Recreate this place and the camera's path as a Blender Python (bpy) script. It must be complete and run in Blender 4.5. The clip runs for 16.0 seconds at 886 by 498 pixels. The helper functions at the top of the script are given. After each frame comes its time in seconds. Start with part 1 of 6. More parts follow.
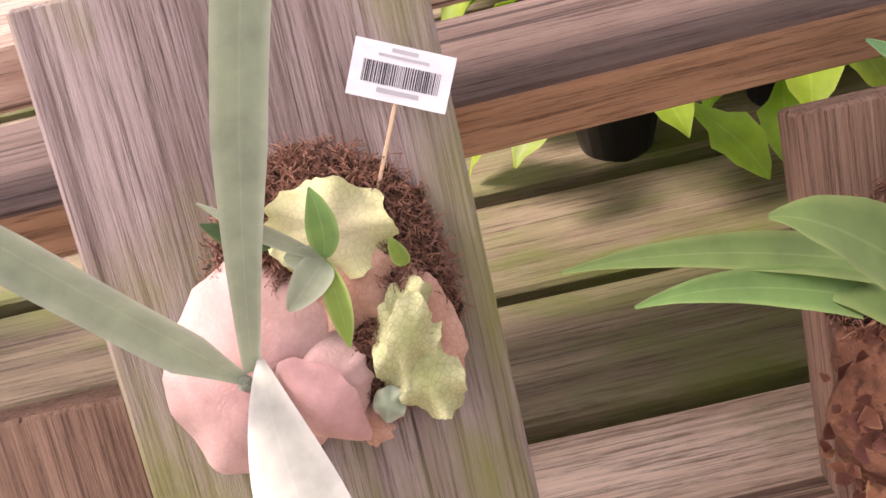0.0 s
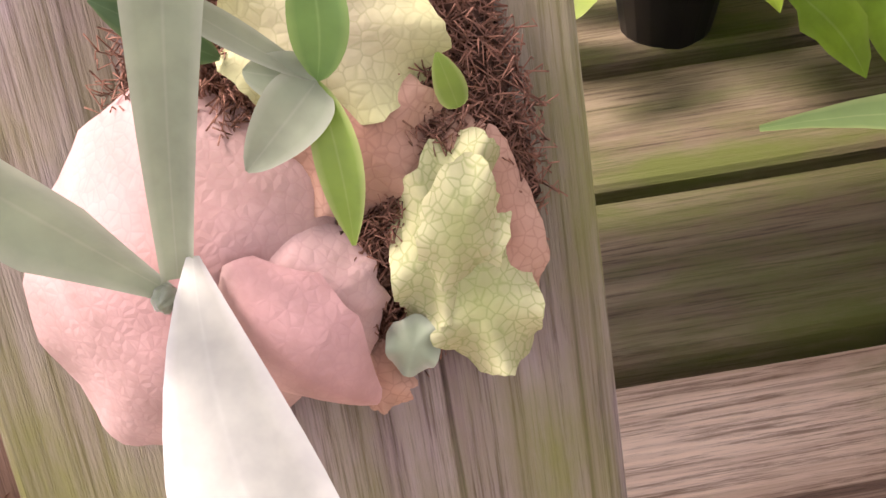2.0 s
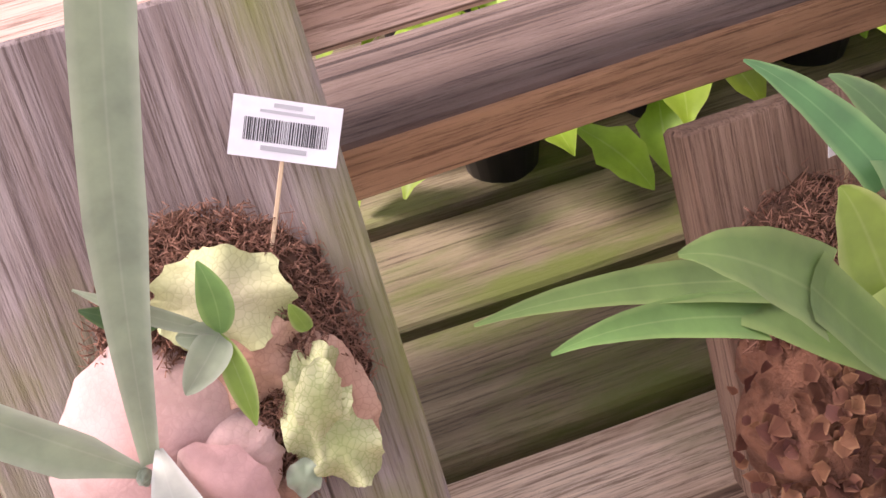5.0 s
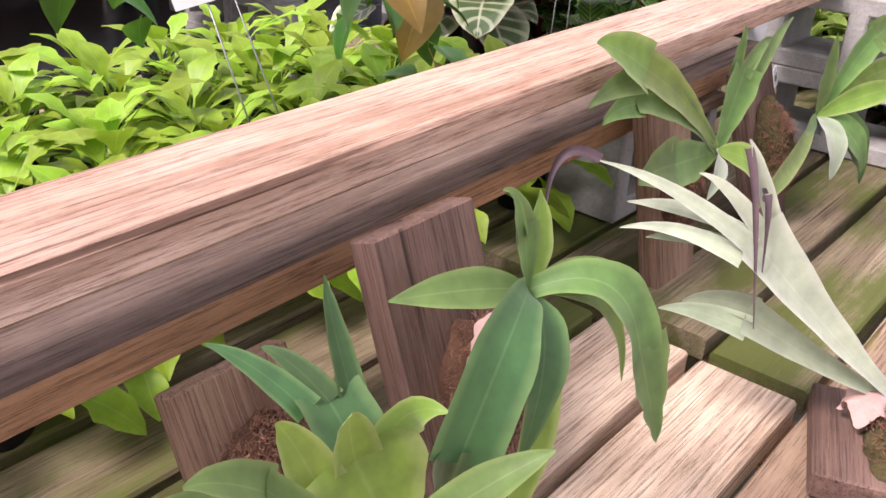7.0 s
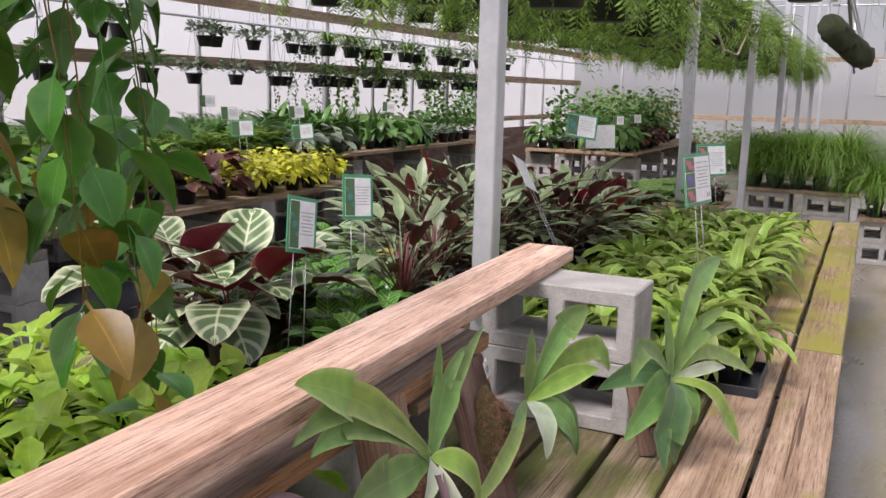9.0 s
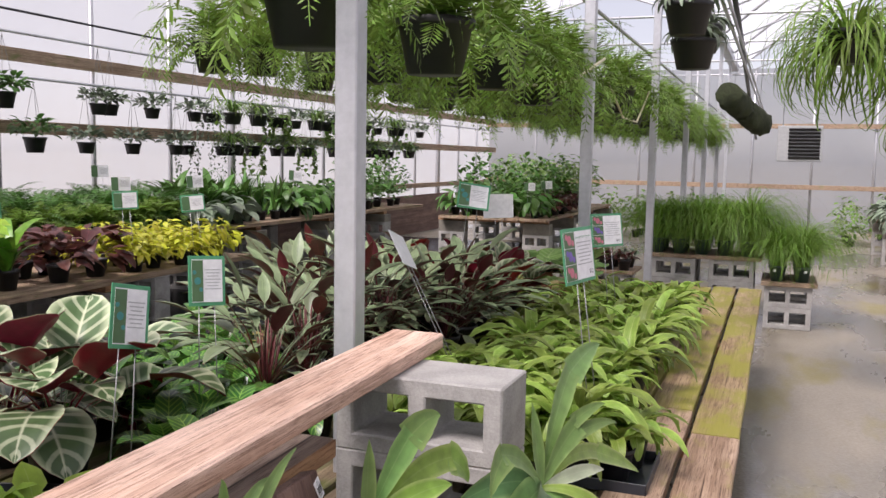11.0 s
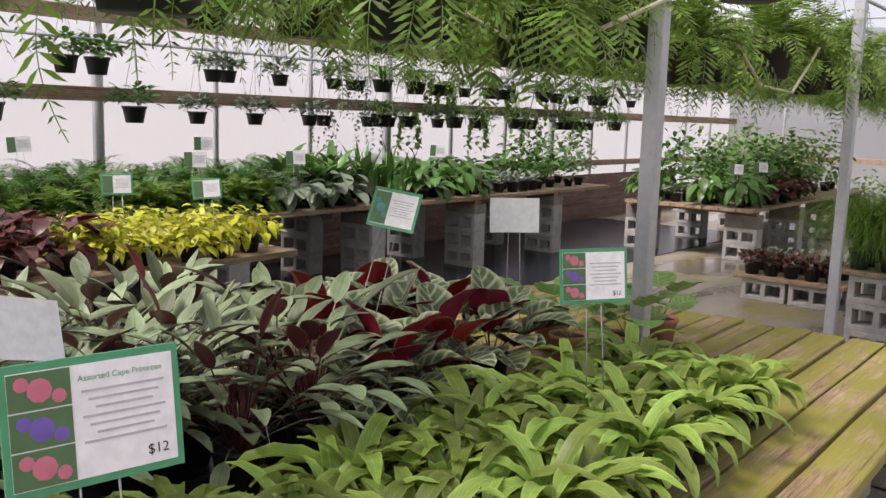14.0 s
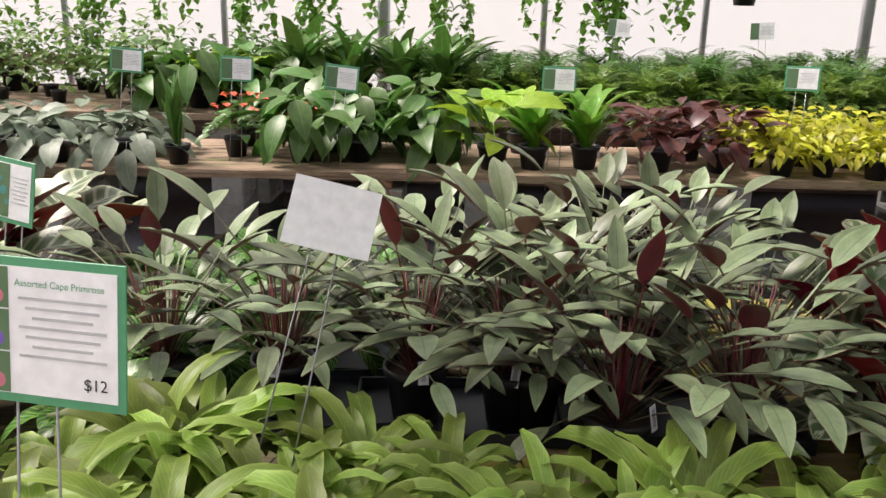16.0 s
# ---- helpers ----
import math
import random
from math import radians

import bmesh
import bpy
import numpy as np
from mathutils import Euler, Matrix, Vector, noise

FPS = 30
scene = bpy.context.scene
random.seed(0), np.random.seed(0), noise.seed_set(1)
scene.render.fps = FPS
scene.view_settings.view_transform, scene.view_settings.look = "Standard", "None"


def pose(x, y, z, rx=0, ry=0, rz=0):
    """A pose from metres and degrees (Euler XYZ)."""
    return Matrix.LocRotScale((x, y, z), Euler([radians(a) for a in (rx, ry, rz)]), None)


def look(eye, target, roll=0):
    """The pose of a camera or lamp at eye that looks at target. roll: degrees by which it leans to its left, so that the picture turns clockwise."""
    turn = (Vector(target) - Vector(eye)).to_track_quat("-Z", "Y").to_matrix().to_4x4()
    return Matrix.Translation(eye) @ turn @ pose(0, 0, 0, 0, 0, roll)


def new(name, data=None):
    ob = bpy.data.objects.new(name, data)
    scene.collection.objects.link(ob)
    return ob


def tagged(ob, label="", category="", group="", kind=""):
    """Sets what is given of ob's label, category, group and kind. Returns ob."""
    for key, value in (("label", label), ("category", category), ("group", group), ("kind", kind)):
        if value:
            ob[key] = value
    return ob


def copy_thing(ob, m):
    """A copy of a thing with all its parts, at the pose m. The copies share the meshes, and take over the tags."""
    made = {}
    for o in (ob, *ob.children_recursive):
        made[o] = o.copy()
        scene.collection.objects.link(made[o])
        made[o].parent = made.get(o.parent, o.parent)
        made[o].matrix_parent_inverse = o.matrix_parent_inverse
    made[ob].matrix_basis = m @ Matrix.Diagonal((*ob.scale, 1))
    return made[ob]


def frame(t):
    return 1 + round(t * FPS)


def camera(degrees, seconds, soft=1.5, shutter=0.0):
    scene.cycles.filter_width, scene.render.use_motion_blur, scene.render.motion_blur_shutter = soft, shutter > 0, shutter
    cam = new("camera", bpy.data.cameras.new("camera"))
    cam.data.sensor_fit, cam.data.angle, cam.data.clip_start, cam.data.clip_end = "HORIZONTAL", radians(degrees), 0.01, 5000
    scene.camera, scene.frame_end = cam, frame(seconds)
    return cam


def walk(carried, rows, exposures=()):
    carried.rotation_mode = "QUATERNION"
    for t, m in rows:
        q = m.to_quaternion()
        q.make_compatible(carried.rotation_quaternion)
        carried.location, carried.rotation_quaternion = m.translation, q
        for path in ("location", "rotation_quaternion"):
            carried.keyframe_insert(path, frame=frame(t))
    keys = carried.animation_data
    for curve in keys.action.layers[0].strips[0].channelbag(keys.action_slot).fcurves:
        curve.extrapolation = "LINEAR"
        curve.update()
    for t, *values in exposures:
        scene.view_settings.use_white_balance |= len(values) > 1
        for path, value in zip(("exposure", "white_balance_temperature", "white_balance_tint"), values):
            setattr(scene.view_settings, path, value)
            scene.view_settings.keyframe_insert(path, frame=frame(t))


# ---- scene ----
cam = camera(53.5, 16.0)
PATH = [
    (0, (-0.1881, 0.1670, 1.1512), (-1.7665, 0.1657, -0.0772), -12.86),
    (0.5, (-0.2597, 0.1608, 1.1143), (-1.7673, 0.1329, -0.1996), -12.87),
    (1, (-0.2923, 0.1385, 1.0589), (-1.8039, 0.2302, -0.2474), -7.32),
    (1.5, (-0.3104, 0.1311, 1.0373), (-1.7702, 0.2249, -0.3265), -6.49),
    (2, (-0.3194, 0.1305, 1.0254), (-1.7763, 0.1839, -0.3438), -8.01),
    (2.5, (-0.3218, 0.1325, 1.0230), (-1.7828, 0.1259, -0.3428), -10.86),
    (3, (-0.3204, 0.1320, 1.0225), (-1.7996, 0.1217, -0.3235), -11.07),
    (5.3, (-0.1826, 0.1678, 1.1855), (-1.7384, 0.5174, -0.0217), -12.16),
    (5.5, (-0.1598, 0.1617, 1.2052), (-1.6995, 0.6132, 0.0113), -10.98),
    (6, (-0.1129, 0.1266, 1.2525), (-1.5542, 0.9132, 0.1106), -6.25),
    (6.5, (-0.0590, 0.1257, 1.2736), (-1.4106, 1.1822, 0.2455), -4.12),
    (7, (-0.0764, 0.0801, 1.3026), (-1.2151, 1.4503, 0.3939), 2.56),
    (7.5, (-0.0314, 0.0557, 1.3224), (-1.0796, 1.6068, 0.6186), 1.24),
    (8, (0.0006, 0.1211, 1.3956), (-0.9771, 1.7559, 0.7862), 2.17),
    (8.5, (0.0087, 0.1256, 1.4186), (-0.9066, 1.8416, 0.9524), 1.78),
    (9, (0.0142, 0.1119, 1.4265), (-0.8369, 1.8862, 1.0691), 1.40),
    (9.5, (0.0284, 0.1066, 1.4361), (-0.7507, 1.9266, 1.1524), 1.00),
    (10, (0.0359, 0.1329, 1.4393), (-0.6663, 1.9902, 1.1999), 0.87),
    (12.5, (0.3139, 1.1665, 1.4999), (-0.4528, 3.0046, 1.3164), 1.43),
    (13, (0.4461, 1.4822, 1.5426), (-0.4494, 3.2600, 1.3489), 1.21),
    (13.5, (0.4888, 1.8722, 1.5051), (-0.5504, 3.5678, 1.2931), 0.49),
    (14, (0.5034, 2.2984, 1.5477), (-0.7242, 3.8492, 1.2513), 1.80),
    (14.5, (0.5158, 2.6781, 1.5619), (-0.9573, 3.9829, 1.2048), 2.21),
    (15, (0.4396, 2.9612, 1.5246), (-1.2740, 3.8996, 1.0969), 2.92),
    (15.5, (0.3889, 3.1229, 1.5282), (-1.4911, 3.5871, 1.0284), 2.81),
    (16, (0.3970, 3.2667, 1.5333), (-1.5169, 3.2513, 0.9530), 1.28),
]
walk(cam, [(t, look(eye, target, roll)) for t, eye, target, roll in PATH], exposures=[(0, 0.85, 6850, 34), (5.5, 0.8, 6500, 34), (7.5, 0.55, 6500, 26), (9, 0.2, 6400, 22), (13.5, 0.2, 6500, 24), (14.5, 0.4, 6600, 20), (16, 0.55, 6800, 18)])
# ---- light ----
world = bpy.data.worlds.new("overcast_sky")
scene.world = world
world.use_nodes = True
wn = world.node_tree.nodes
sky = wn.new("ShaderNodeTexSky")
sky.sky_type, sky.sun_disc = "NISHITA", False
sky.sun_elevation, sky.sun_rotation = radians(52), radians(200)
soften = wn.new("ShaderNodeHueSaturation")
soften.inputs["Saturation"].default_value = 0.3
world.node_tree.links.new(sky.outputs[0], soften.inputs["Color"])
world.node_tree.links.new(soften.outputs[0], wn["Background"].inputs["Color"])
wn["Background"].inputs["Strength"].default_value = 0.12
sun = new("sun", bpy.data.lights.new("sun", "SUN"))
sun.data.energy, sun.data.angle, sun.data.color = 4.6, radians(20), (1.0, 0.95, 0.88)
sun.matrix_world = look((0, 0, 0), (math.sin(radians(200)) * -0.6, math.cos(radians(200)) * -0.6, -0.8))

rnd = random.Random(7)


# ---- materials ----
def nodes_of(name):
    m = bpy.data.materials.new(name)
    m.use_nodes = True
    nt = m.node_tree
    return m, nt, nt.nodes["Principled BSDF"]


def ramp(nt, fac, stops):
    r = nt.nodes.new("ShaderNodeValToRGB")
    els = r.color_ramp.elements
    while len(els) < len(stops):
        els.new(0.5)
    for e, (p, c) in zip(els, stops):
        e.position, e.color = p, (*c, 1)
    nt.links.new(fac, r.inputs[0])
    return r.outputs[0]


def tex_noise(nt, scale, detail=5, vec=None, rough=0.55):
    n = nt.nodes.new("ShaderNodeTexNoise")
    n.inputs["Scale"].default_value, n.inputs["Detail"].default_value, n.inputs["Roughness"].default_value = scale, detail, rough
    if vec:
        nt.links.new(vec, n.inputs["Vector"])
    return n.outputs["Fac"]


def mapped(nt, scale, kind="Object", shift=None):
    tc, mp = nt.nodes.new("ShaderNodeTexCoord"), nt.nodes.new("ShaderNodeMapping")
    mp.inputs["Scale"].default_value = scale
    nt.links.new(tc.outputs[kind], mp.inputs["Vector"])
    oi = nt.nodes.new("ShaderNodeObjectInfo")
    ml = nt.nodes.new("ShaderNodeMath")
    ml.operation, ml.inputs[1].default_value = "MULTIPLY", 37.0
    nt.links.new(oi.outputs["Random"], ml.inputs[0])
    nt.links.new(ml.outputs[0], mp.inputs["Location"])
    return mp.outputs[0]


def blend(nt, fac, a, b, mode="MIX"):
    x = nt.nodes.new("ShaderNodeMix")
    x.data_type, x.blend_type = "RGBA", mode
    for sock, v in ((x.inputs[0], fac), (x.inputs[6], a), (x.inputs[7], b)):
        if isinstance(v, (int, float)):
            sock.default_value = v
        elif isinstance(v, tuple):
            sock.default_value = (*v, 1)
        else:
            nt.links.new(v, sock)
    return x.outputs[2]


def bump(nt, bsdf, height, strength, dist=0.003):
    b = nt.nodes.new("ShaderNodeBump")
    b.inputs["Strength"].default_value, b.inputs["Distance"].default_value = strength, dist
    nt.links.new(height, b.inputs["Height"])
    nt.links.new(b.outputs[0], bsdf.inputs["Normal"])


def wood(name, pale, dark, moss=0.0, moss_col=(0.10, 0.13, 0.02), grain=1.0, damp=0.0):
    """Sawn boards with the grain along the object's y axis; moss: share covered by algae."""
    m, nt, b = nodes_of(name)
    g1 = tex_noise(nt, 1.0, 6, mapped(nt, (70 * grain, 1.6, 70 * grain)), 0.6)
    g2 = tex_noise(nt, 1.0, 3, mapped(nt, (14 * grain, 0.7, 14 * grain)))
    patch = tex_noise(nt, 1.0, 5, mapped(nt, (9, 4.5, 9)), 0.65)
    mid = tuple((p + d) / 2 for p, d in zip(pale, dark))
    col = blend(nt, 0.5, ramp(nt, g1, [(0.33, dark), (0.5, mid), (0.66, pale)]), ramp(nt, g2, [(0.36, dark), (0.62, pale)]))
    # dark growth rings
    rings = ramp(nt, tex_noise(nt, 1.0, 4, mapped(nt, (90 * grain, 1.1, 90 * grain)), 0.7), [(0.40, (0.52, 0.44, 0.38)), (0.52, (1, 1, 1))])
    col = blend(nt, 0.5, col, rings, "MULTIPLY")
    fine = ramp(nt, tex_noise(nt, 1.0, 5, mapped(nt, (420 * grain, 9.0, 420 * grain)), 0.8), [(0.38, (0.34, 0.28, 0.24)), (0.50, (1, 1, 1)), (0.70, (1.12, 1.1, 1.08))])
    col = blend(nt, 0.85, col, fine, "MULTIPLY")
    crack = ramp(nt, tex_noise(nt, 1.0, 3, mapped(nt, (120 * grain, 0.9, 120 * grain)), 0.5), [(0.30, (0.22, 0.17, 0.14)), (0.345, (1, 1, 1))])
    col = blend(nt, 0.9, col, crack, "MULTIPLY")
    stain = ramp(nt, patch, [(0.35, (0.68, 0.62, 0.58)), (0.6, (1, 1, 1))])
    col = blend(nt, 0.8, col, stain, "MULTIPLY")
    if moss:
        mo = tex_noise(nt, 1.0, 7, mapped(nt, (9, 3.0, 9)), 0.62)
        col = blend(nt, ramp(nt, mo, [(0.62 - moss * 0.3, (0, 0, 0)), (0.78 - moss * 0.3, (0.9, 0.9, 0.9))]), col, moss_col)
    nt.links.new(col, b.inputs["Base Color"])
    b.inputs["Roughness"].default_value = 0.75 - damp
    bump(nt, b, tex_noise(nt, 1.0, 6, mapped(nt, (260 * grain, 5.0, 260 * grain)), 0.75), 0.7, 0.004)
    return m


def speckled(name, a, b2, scale, rough=0.8, metal=0.0, strength=0.3, dist=0.004):
    m, nt, b = nodes_of(name)
    f = tex_noise(nt, scale, 8, mapped(nt, (1, 1, 1)), 0.65)
    big = tex_noise(nt, scale * 0.08, 4, mapped(nt, (1, 1, 1)))
    col = blend(nt, 0.5, ramp(nt, f, [(0.35, a), (0.65, b2)]), ramp(nt, big, [(0.38, a), (0.62, b2)]))
    nt.links.new(col, b.inputs["Base Color"])
    b.inputs["Roughness"].default_value, b.inputs["Metallic"].default_value = rough, metal
    bump(nt, b, f, strength, dist)
    return m


def leaf_mat(name, base, edge=None, rib=None, veins=0.0, rough=0.45, glow=0.25, spread=0.25, vein_n=12.0, felt=0.0):
    """A leaf: colour from midrib to margin, side veins, thin enough to let light through."""
    m, nt, b = nodes_of(name)
    edge, rib = edge or base, rib or tuple(min(1, c * 1.5) for c in base)
    uv = nt.nodes.new("ShaderNodeTexCoord")
    sep = nt.nodes.new("ShaderNodeSeparateXYZ")
    nt.links.new(uv.outputs["UV"], sep.inputs[0])

    def calc(op, a, c=0.0):
        k = nt.nodes.new("ShaderNodeMath")
        k.operation = op
        for sock, v in ((k.inputs[0], a), (k.inputs[1], c)):
            if isinstance(v, (int, float)):
                sock.default_value = v
            else:
                nt.links.new(v, sock)
        return k.outputs[0]

    off = calc("ABSOLUTE", calc("SUBTRACT", sep.outputs[0], 0.5))
    blotch = tex_noise(nt, 1.0, 4, mapped(nt, (35, 35, 35)))
    col = ramp(nt, off, [(0.0, rib), (0.035, base), (0.33, base), (0.49, edge)])
    if veins:
        wave = calc("SINE", calc("MULTIPLY", calc("SUBTRACT", sep.outputs[1], calc("MULTIPLY", off, 0.5)), vein_n * 6.283))
        col = blend(nt, calc("MULTIPLY", ramp(nt, wave, [(0.35, (0, 0, 0)), (0.8, (1, 1, 1))]), veins), col, rib)
    col = blend(nt, 0.6, col, ramp(nt, blotch, [(0.3, (0.6, 0.6, 0.6)), (0.7, (1.15, 1.15, 1.1))]), "MULTIPLY")
    oi = nt.nodes.new("ShaderNodeObjectInfo")
    hs = nt.nodes.new("ShaderNodeHueSaturation")
    isl = nt.nodes.new("ShaderNodeNewGeometry")
    both = calc("FRACT", calc("ADD", oi.outputs["Random"], isl.outputs["Random Per Island"]))
    nt.links.new(calc("ADD", calc("MULTIPLY", both, 2 * spread), 1 - spread), hs.inputs["Value"])
    nt.links.new(calc("ADD", calc("MULTIPLY", both, 0.03), 0.485), hs.inputs["Hue"])
    nt.links.new(col, hs.inputs["Color"])
    nt.links.new(hs.outputs[0], b.inputs["Base Color"])
    b.inputs["Roughness"].default_value = rough
    b.inputs["Sheen Weight"].default_value = felt
    tr, mix = nt.nodes.new("ShaderNodeBsdfTranslucent"), nt.nodes.new("ShaderNodeMixShader")
    nt.links.new(hs.outputs[0], tr.inputs[0])
    mix.inputs[0].default_value = glow
    nt.links.new(b.outputs[0], mix.inputs[1])
    nt.links.new(tr.outputs[0], mix.inputs[2])
    nt.links.new(mix.outputs[0], nt.nodes["Material Output"].inputs[0])
    bump(nt, b, blotch, 0.25, 0.002)
    return m


def shield_mat(name, inner, outer, vein, amount):
    """A papery shield frond: a fine net of veins, paler or greener towards the rim, blotched."""
    m, nt, b = nodes_of(name)
    cells = nt.nodes.new("ShaderNodeTexVoronoi")
    cells.feature = "DISTANCE_TO_EDGE"
    cells.inputs["Scale"].default_value = 190
    nt.links.new(mapped(nt, (1, 1, 1)), cells.inputs["Vector"])
    uv, sep = nt.nodes.new("ShaderNodeTexCoord"), nt.nodes.new("ShaderNodeSeparateXYZ")
    nt.links.new(uv.outputs["UV"], sep.inputs[0])
    col = ramp(nt, sep.outputs[0], [(0.55, inner), (0.95, outer)])
    col = blend(nt, 0.7, col, ramp(nt, tex_noise(nt, 30, 5, mapped(nt, (1, 1, 1)), 0.6), [(0.35, (0.72, 0.70, 0.66)), (0.6, (1.05, 1.05, 1.05))]), "MULTIPLY")
    net = ramp(nt, cells.outputs["Distance"], [(0.0, (amount, amount, amount)), (0.09, (0, 0, 0))])
    col = blend(nt, net, col, vein)
    nt.links.new(col, b.inputs["Base Color"])
    b.inputs["Roughness"].default_value = 0.75
    tr, mix = nt.nodes.new("ShaderNodeBsdfTranslucent"), nt.nodes.new("ShaderNodeMixShader")
    nt.links.new(col, tr.inputs[0])
    mix.inputs[0].default_value = 0.15
    nt.links.new(b.outputs[0], mix.inputs[1])
    nt.links.new(tr.outputs[0], mix.inputs[2])
    nt.links.new(mix.outputs[0], nt.nodes["Material Output"].inputs[0])
    bump(nt, b, cells.outputs["Distance"], 0.35, 0.001)
    return m


def plain(name, col, rough=0.5, metal=0.0):
    m, nt, b = nodes_of(name)
    f = tex_noise(nt, 40, 4, mapped(nt, (1, 1, 1)))
    nt.links.new(ramp(nt, f, [(0.3, tuple(c * 0.88 for c in col)), (0.7, tuple(min(1, c * 1.06) for c in col))]), b.inputs["Base Color"])
    b.inputs["Roughness"].default_value, b.inputs["Metallic"].default_value = rough, metal
    return m


W_BEAM = wood("fresh_timber", (0.86, 0.66, 0.55), (0.62, 0.39, 0.28), grain=0.6)
W_RAIL = wood("rail_timber", (0.60, 0.36, 0.20), (0.34, 0.18, 0.09), grain=0.6)
W_GREY = wood("weathered_board", (0.46, 0.385, 0.36), (0.21, 0.16, 0.15), moss=0.42, moss_col=(0.20, 0.21, 0.05))
W_DARKB = wood("stained_board", (0.30, 0.19, 0.15), (0.13, 0.075, 0.06))
W_TAN = wood("tan_board", (0.46, 0.31, 0.22), (0.27, 0.165, 0.11))
W_PLANK = wood("bench_plank", (0.88, 0.72, 0.56), (0.66, 0.50, 0.36), moss=0.06, moss_col=(0.16, 0.17, 0.04), grain=0.7)
W_WORN = wood("worn_brown_plank", (0.56, 0.42, 0.30), (0.30, 0.20, 0.13), moss=0.22, moss_col=(0.22, 0.21, 0.03), grain=0.7)
W_DAMP = wood("damp_mossy_plank", (0.36, 0.30, 0.19), (0.13, 0.10, 0.055), moss=0.5, moss_col=(0.10, 0.13, 0.016), grain=0.7)
W_MOSSY = wood("mossy_plank", (0.40, 0.33, 0.22), (0.16, 0.125, 0.075), moss=0.62, moss_col=(0.085, 0.11, 0.014), grain=0.7)
W_ALGAE = wood("algae_plank", (0.52, 0.40, 0.24), (0.28, 0.19, 0.10), moss=0.75, moss_col=(0.25, 0.24, 0.03), grain=0.7)
W_GREYTOP = wood("weathered_timber_top", (0.34, 0.26, 0.21), (0.17, 0.12, 0.10), grain=0.6)
W_BENCH = wood("far_bench_plank", (0.50, 0.38, 0.27), (0.28, 0.20, 0.13), moss=0.2)
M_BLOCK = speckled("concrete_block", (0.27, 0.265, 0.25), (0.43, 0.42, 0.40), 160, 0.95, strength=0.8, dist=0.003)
M_BLOCKD = speckled("dark_block", (0.13, 0.12, 0.10), (0.26, 0.24, 0.20), 120, 0.9, strength=0.6)
M_STEEL = speckled("galvanised_steel", (0.42, 0.43, 0.45), (0.56, 0.57, 0.60), 30, 0.42, 0.55, strength=0.05)
M_WIRE = plain("wire", (0.30, 0.30, 0.30), 0.4, 0.8)
M_POT = plain("black_plastic", (0.012, 0.012, 0.013), 0.45)
M_POTG = plain("green_plastic", (0.025, 0.05, 0.035), 0.5)
M_TRAY = plain("tray_plastic", (0.02, 0.024, 0.032), 0.35)
M_TERRA = plain("terracotta", (0.42, 0.20, 0.12), 0.8)
M_SOIL = speckled("potting_soil", (0.02, 0.012, 0.008), (0.07, 0.04, 0.025), 200, 1.0, strength=1.0, dist=0.01)
M_MOSSB = speckled("sphagnum_moss", (0.07, 0.03, 0.018), (0.22, 0.11, 0.06), 240, 1.0, strength=1.0, dist=0.01)
M_FIBRE = plain("moss_fibre", (0.34, 0.17, 0.11), 0.9)
M_BARK = speckled("dead_shield_frond", (0.10, 0.04, 0.022), (0.30, 0.13, 0.07), 60, 0.85, strength=1.0, dist=0.012)
M_CARD = plain("white_card", (0.82, 0.82, 0.84), 0.35)
M_GREEN = plain("green_card", (0.07, 0.30, 0.15), 0.4)
M_INK = plain("black_ink", (0.02, 0.02, 0.022), 0.6)
M_PRINT = plain("grey_print", (0.45, 0.46, 0.47), 0.6)
M_STICK = plain("bamboo_stick", (0.62, 0.45, 0.28), 0.6)
M_PINK = plain("pink_print", (0.55, 0.16, 0.22), 0.4)
M_VIOLET = plain("violet_print", (0.16, 0.10, 0.40), 0.4)
M_LEAFPRINT = plain("leaf_print", (0.08, 0.16, 0.07), 0.4)
M_TEAL = plain("teal_print", (0.05, 0.25, 0.24), 0.4)
M_PETAL = plain("orange_petal", (0.75, 0.09, 0.03), 0.5)
M_PURPLE = plain("purple_petal", (0.13, 0.08, 0.30), 0.5)
M_TARP = plain("black_tarp", (0.012, 0.014, 0.02), 0.25)
M_HOSE = plain("pale_hose", (0.55, 0.52, 0.35), 0.5)
M_PIPE = plain("black_pipe", (0.02, 0.02, 0.025), 0.4)
M_HEATER = plain("grey_enamel", (0.33, 0.34, 0.34), 0.5)

L_STAG = leaf_mat("staghorn_frond", (0.14, 0.26, 0.065), (0.22, 0.34, 0.10), (0.20, 0.32, 0.10), rough=0.55, glow=0.22, spread=0.2, felt=0.15)
L_STAGD = leaf_mat("dark_staghorn_frond", (0.06, 0.15, 0.045), (0.14, 0.24, 0.08), (0.10, 0.20, 0.07), rough=0.5, glow=0.18, spread=0.15, felt=0.15)
L_STAGY = leaf_mat("bright_staghorn_frond", (0.22, 0.36, 0.05), (0.36, 0.46, 0.14), (0.27, 0.40, 0.09), rough=0.5, glow=0.3, spread=0.1, felt=0.3)
L_STAGW = leaf_mat("felted_white_frond", (0.62, 0.66, 0.56), (0.74, 0.77, 0.70), (0.66, 0.70, 0.60), rough=0.8, glow=0.15, spread=0.03, felt=0.4)
L_STAGM = leaf_mat("whitish_frond", (0.46, 0.52, 0.38), (0.58, 0.62, 0.50), (0.52, 0.57, 0.44), rough=0.8, glow=0.15, spread=0.08, felt=0.5)
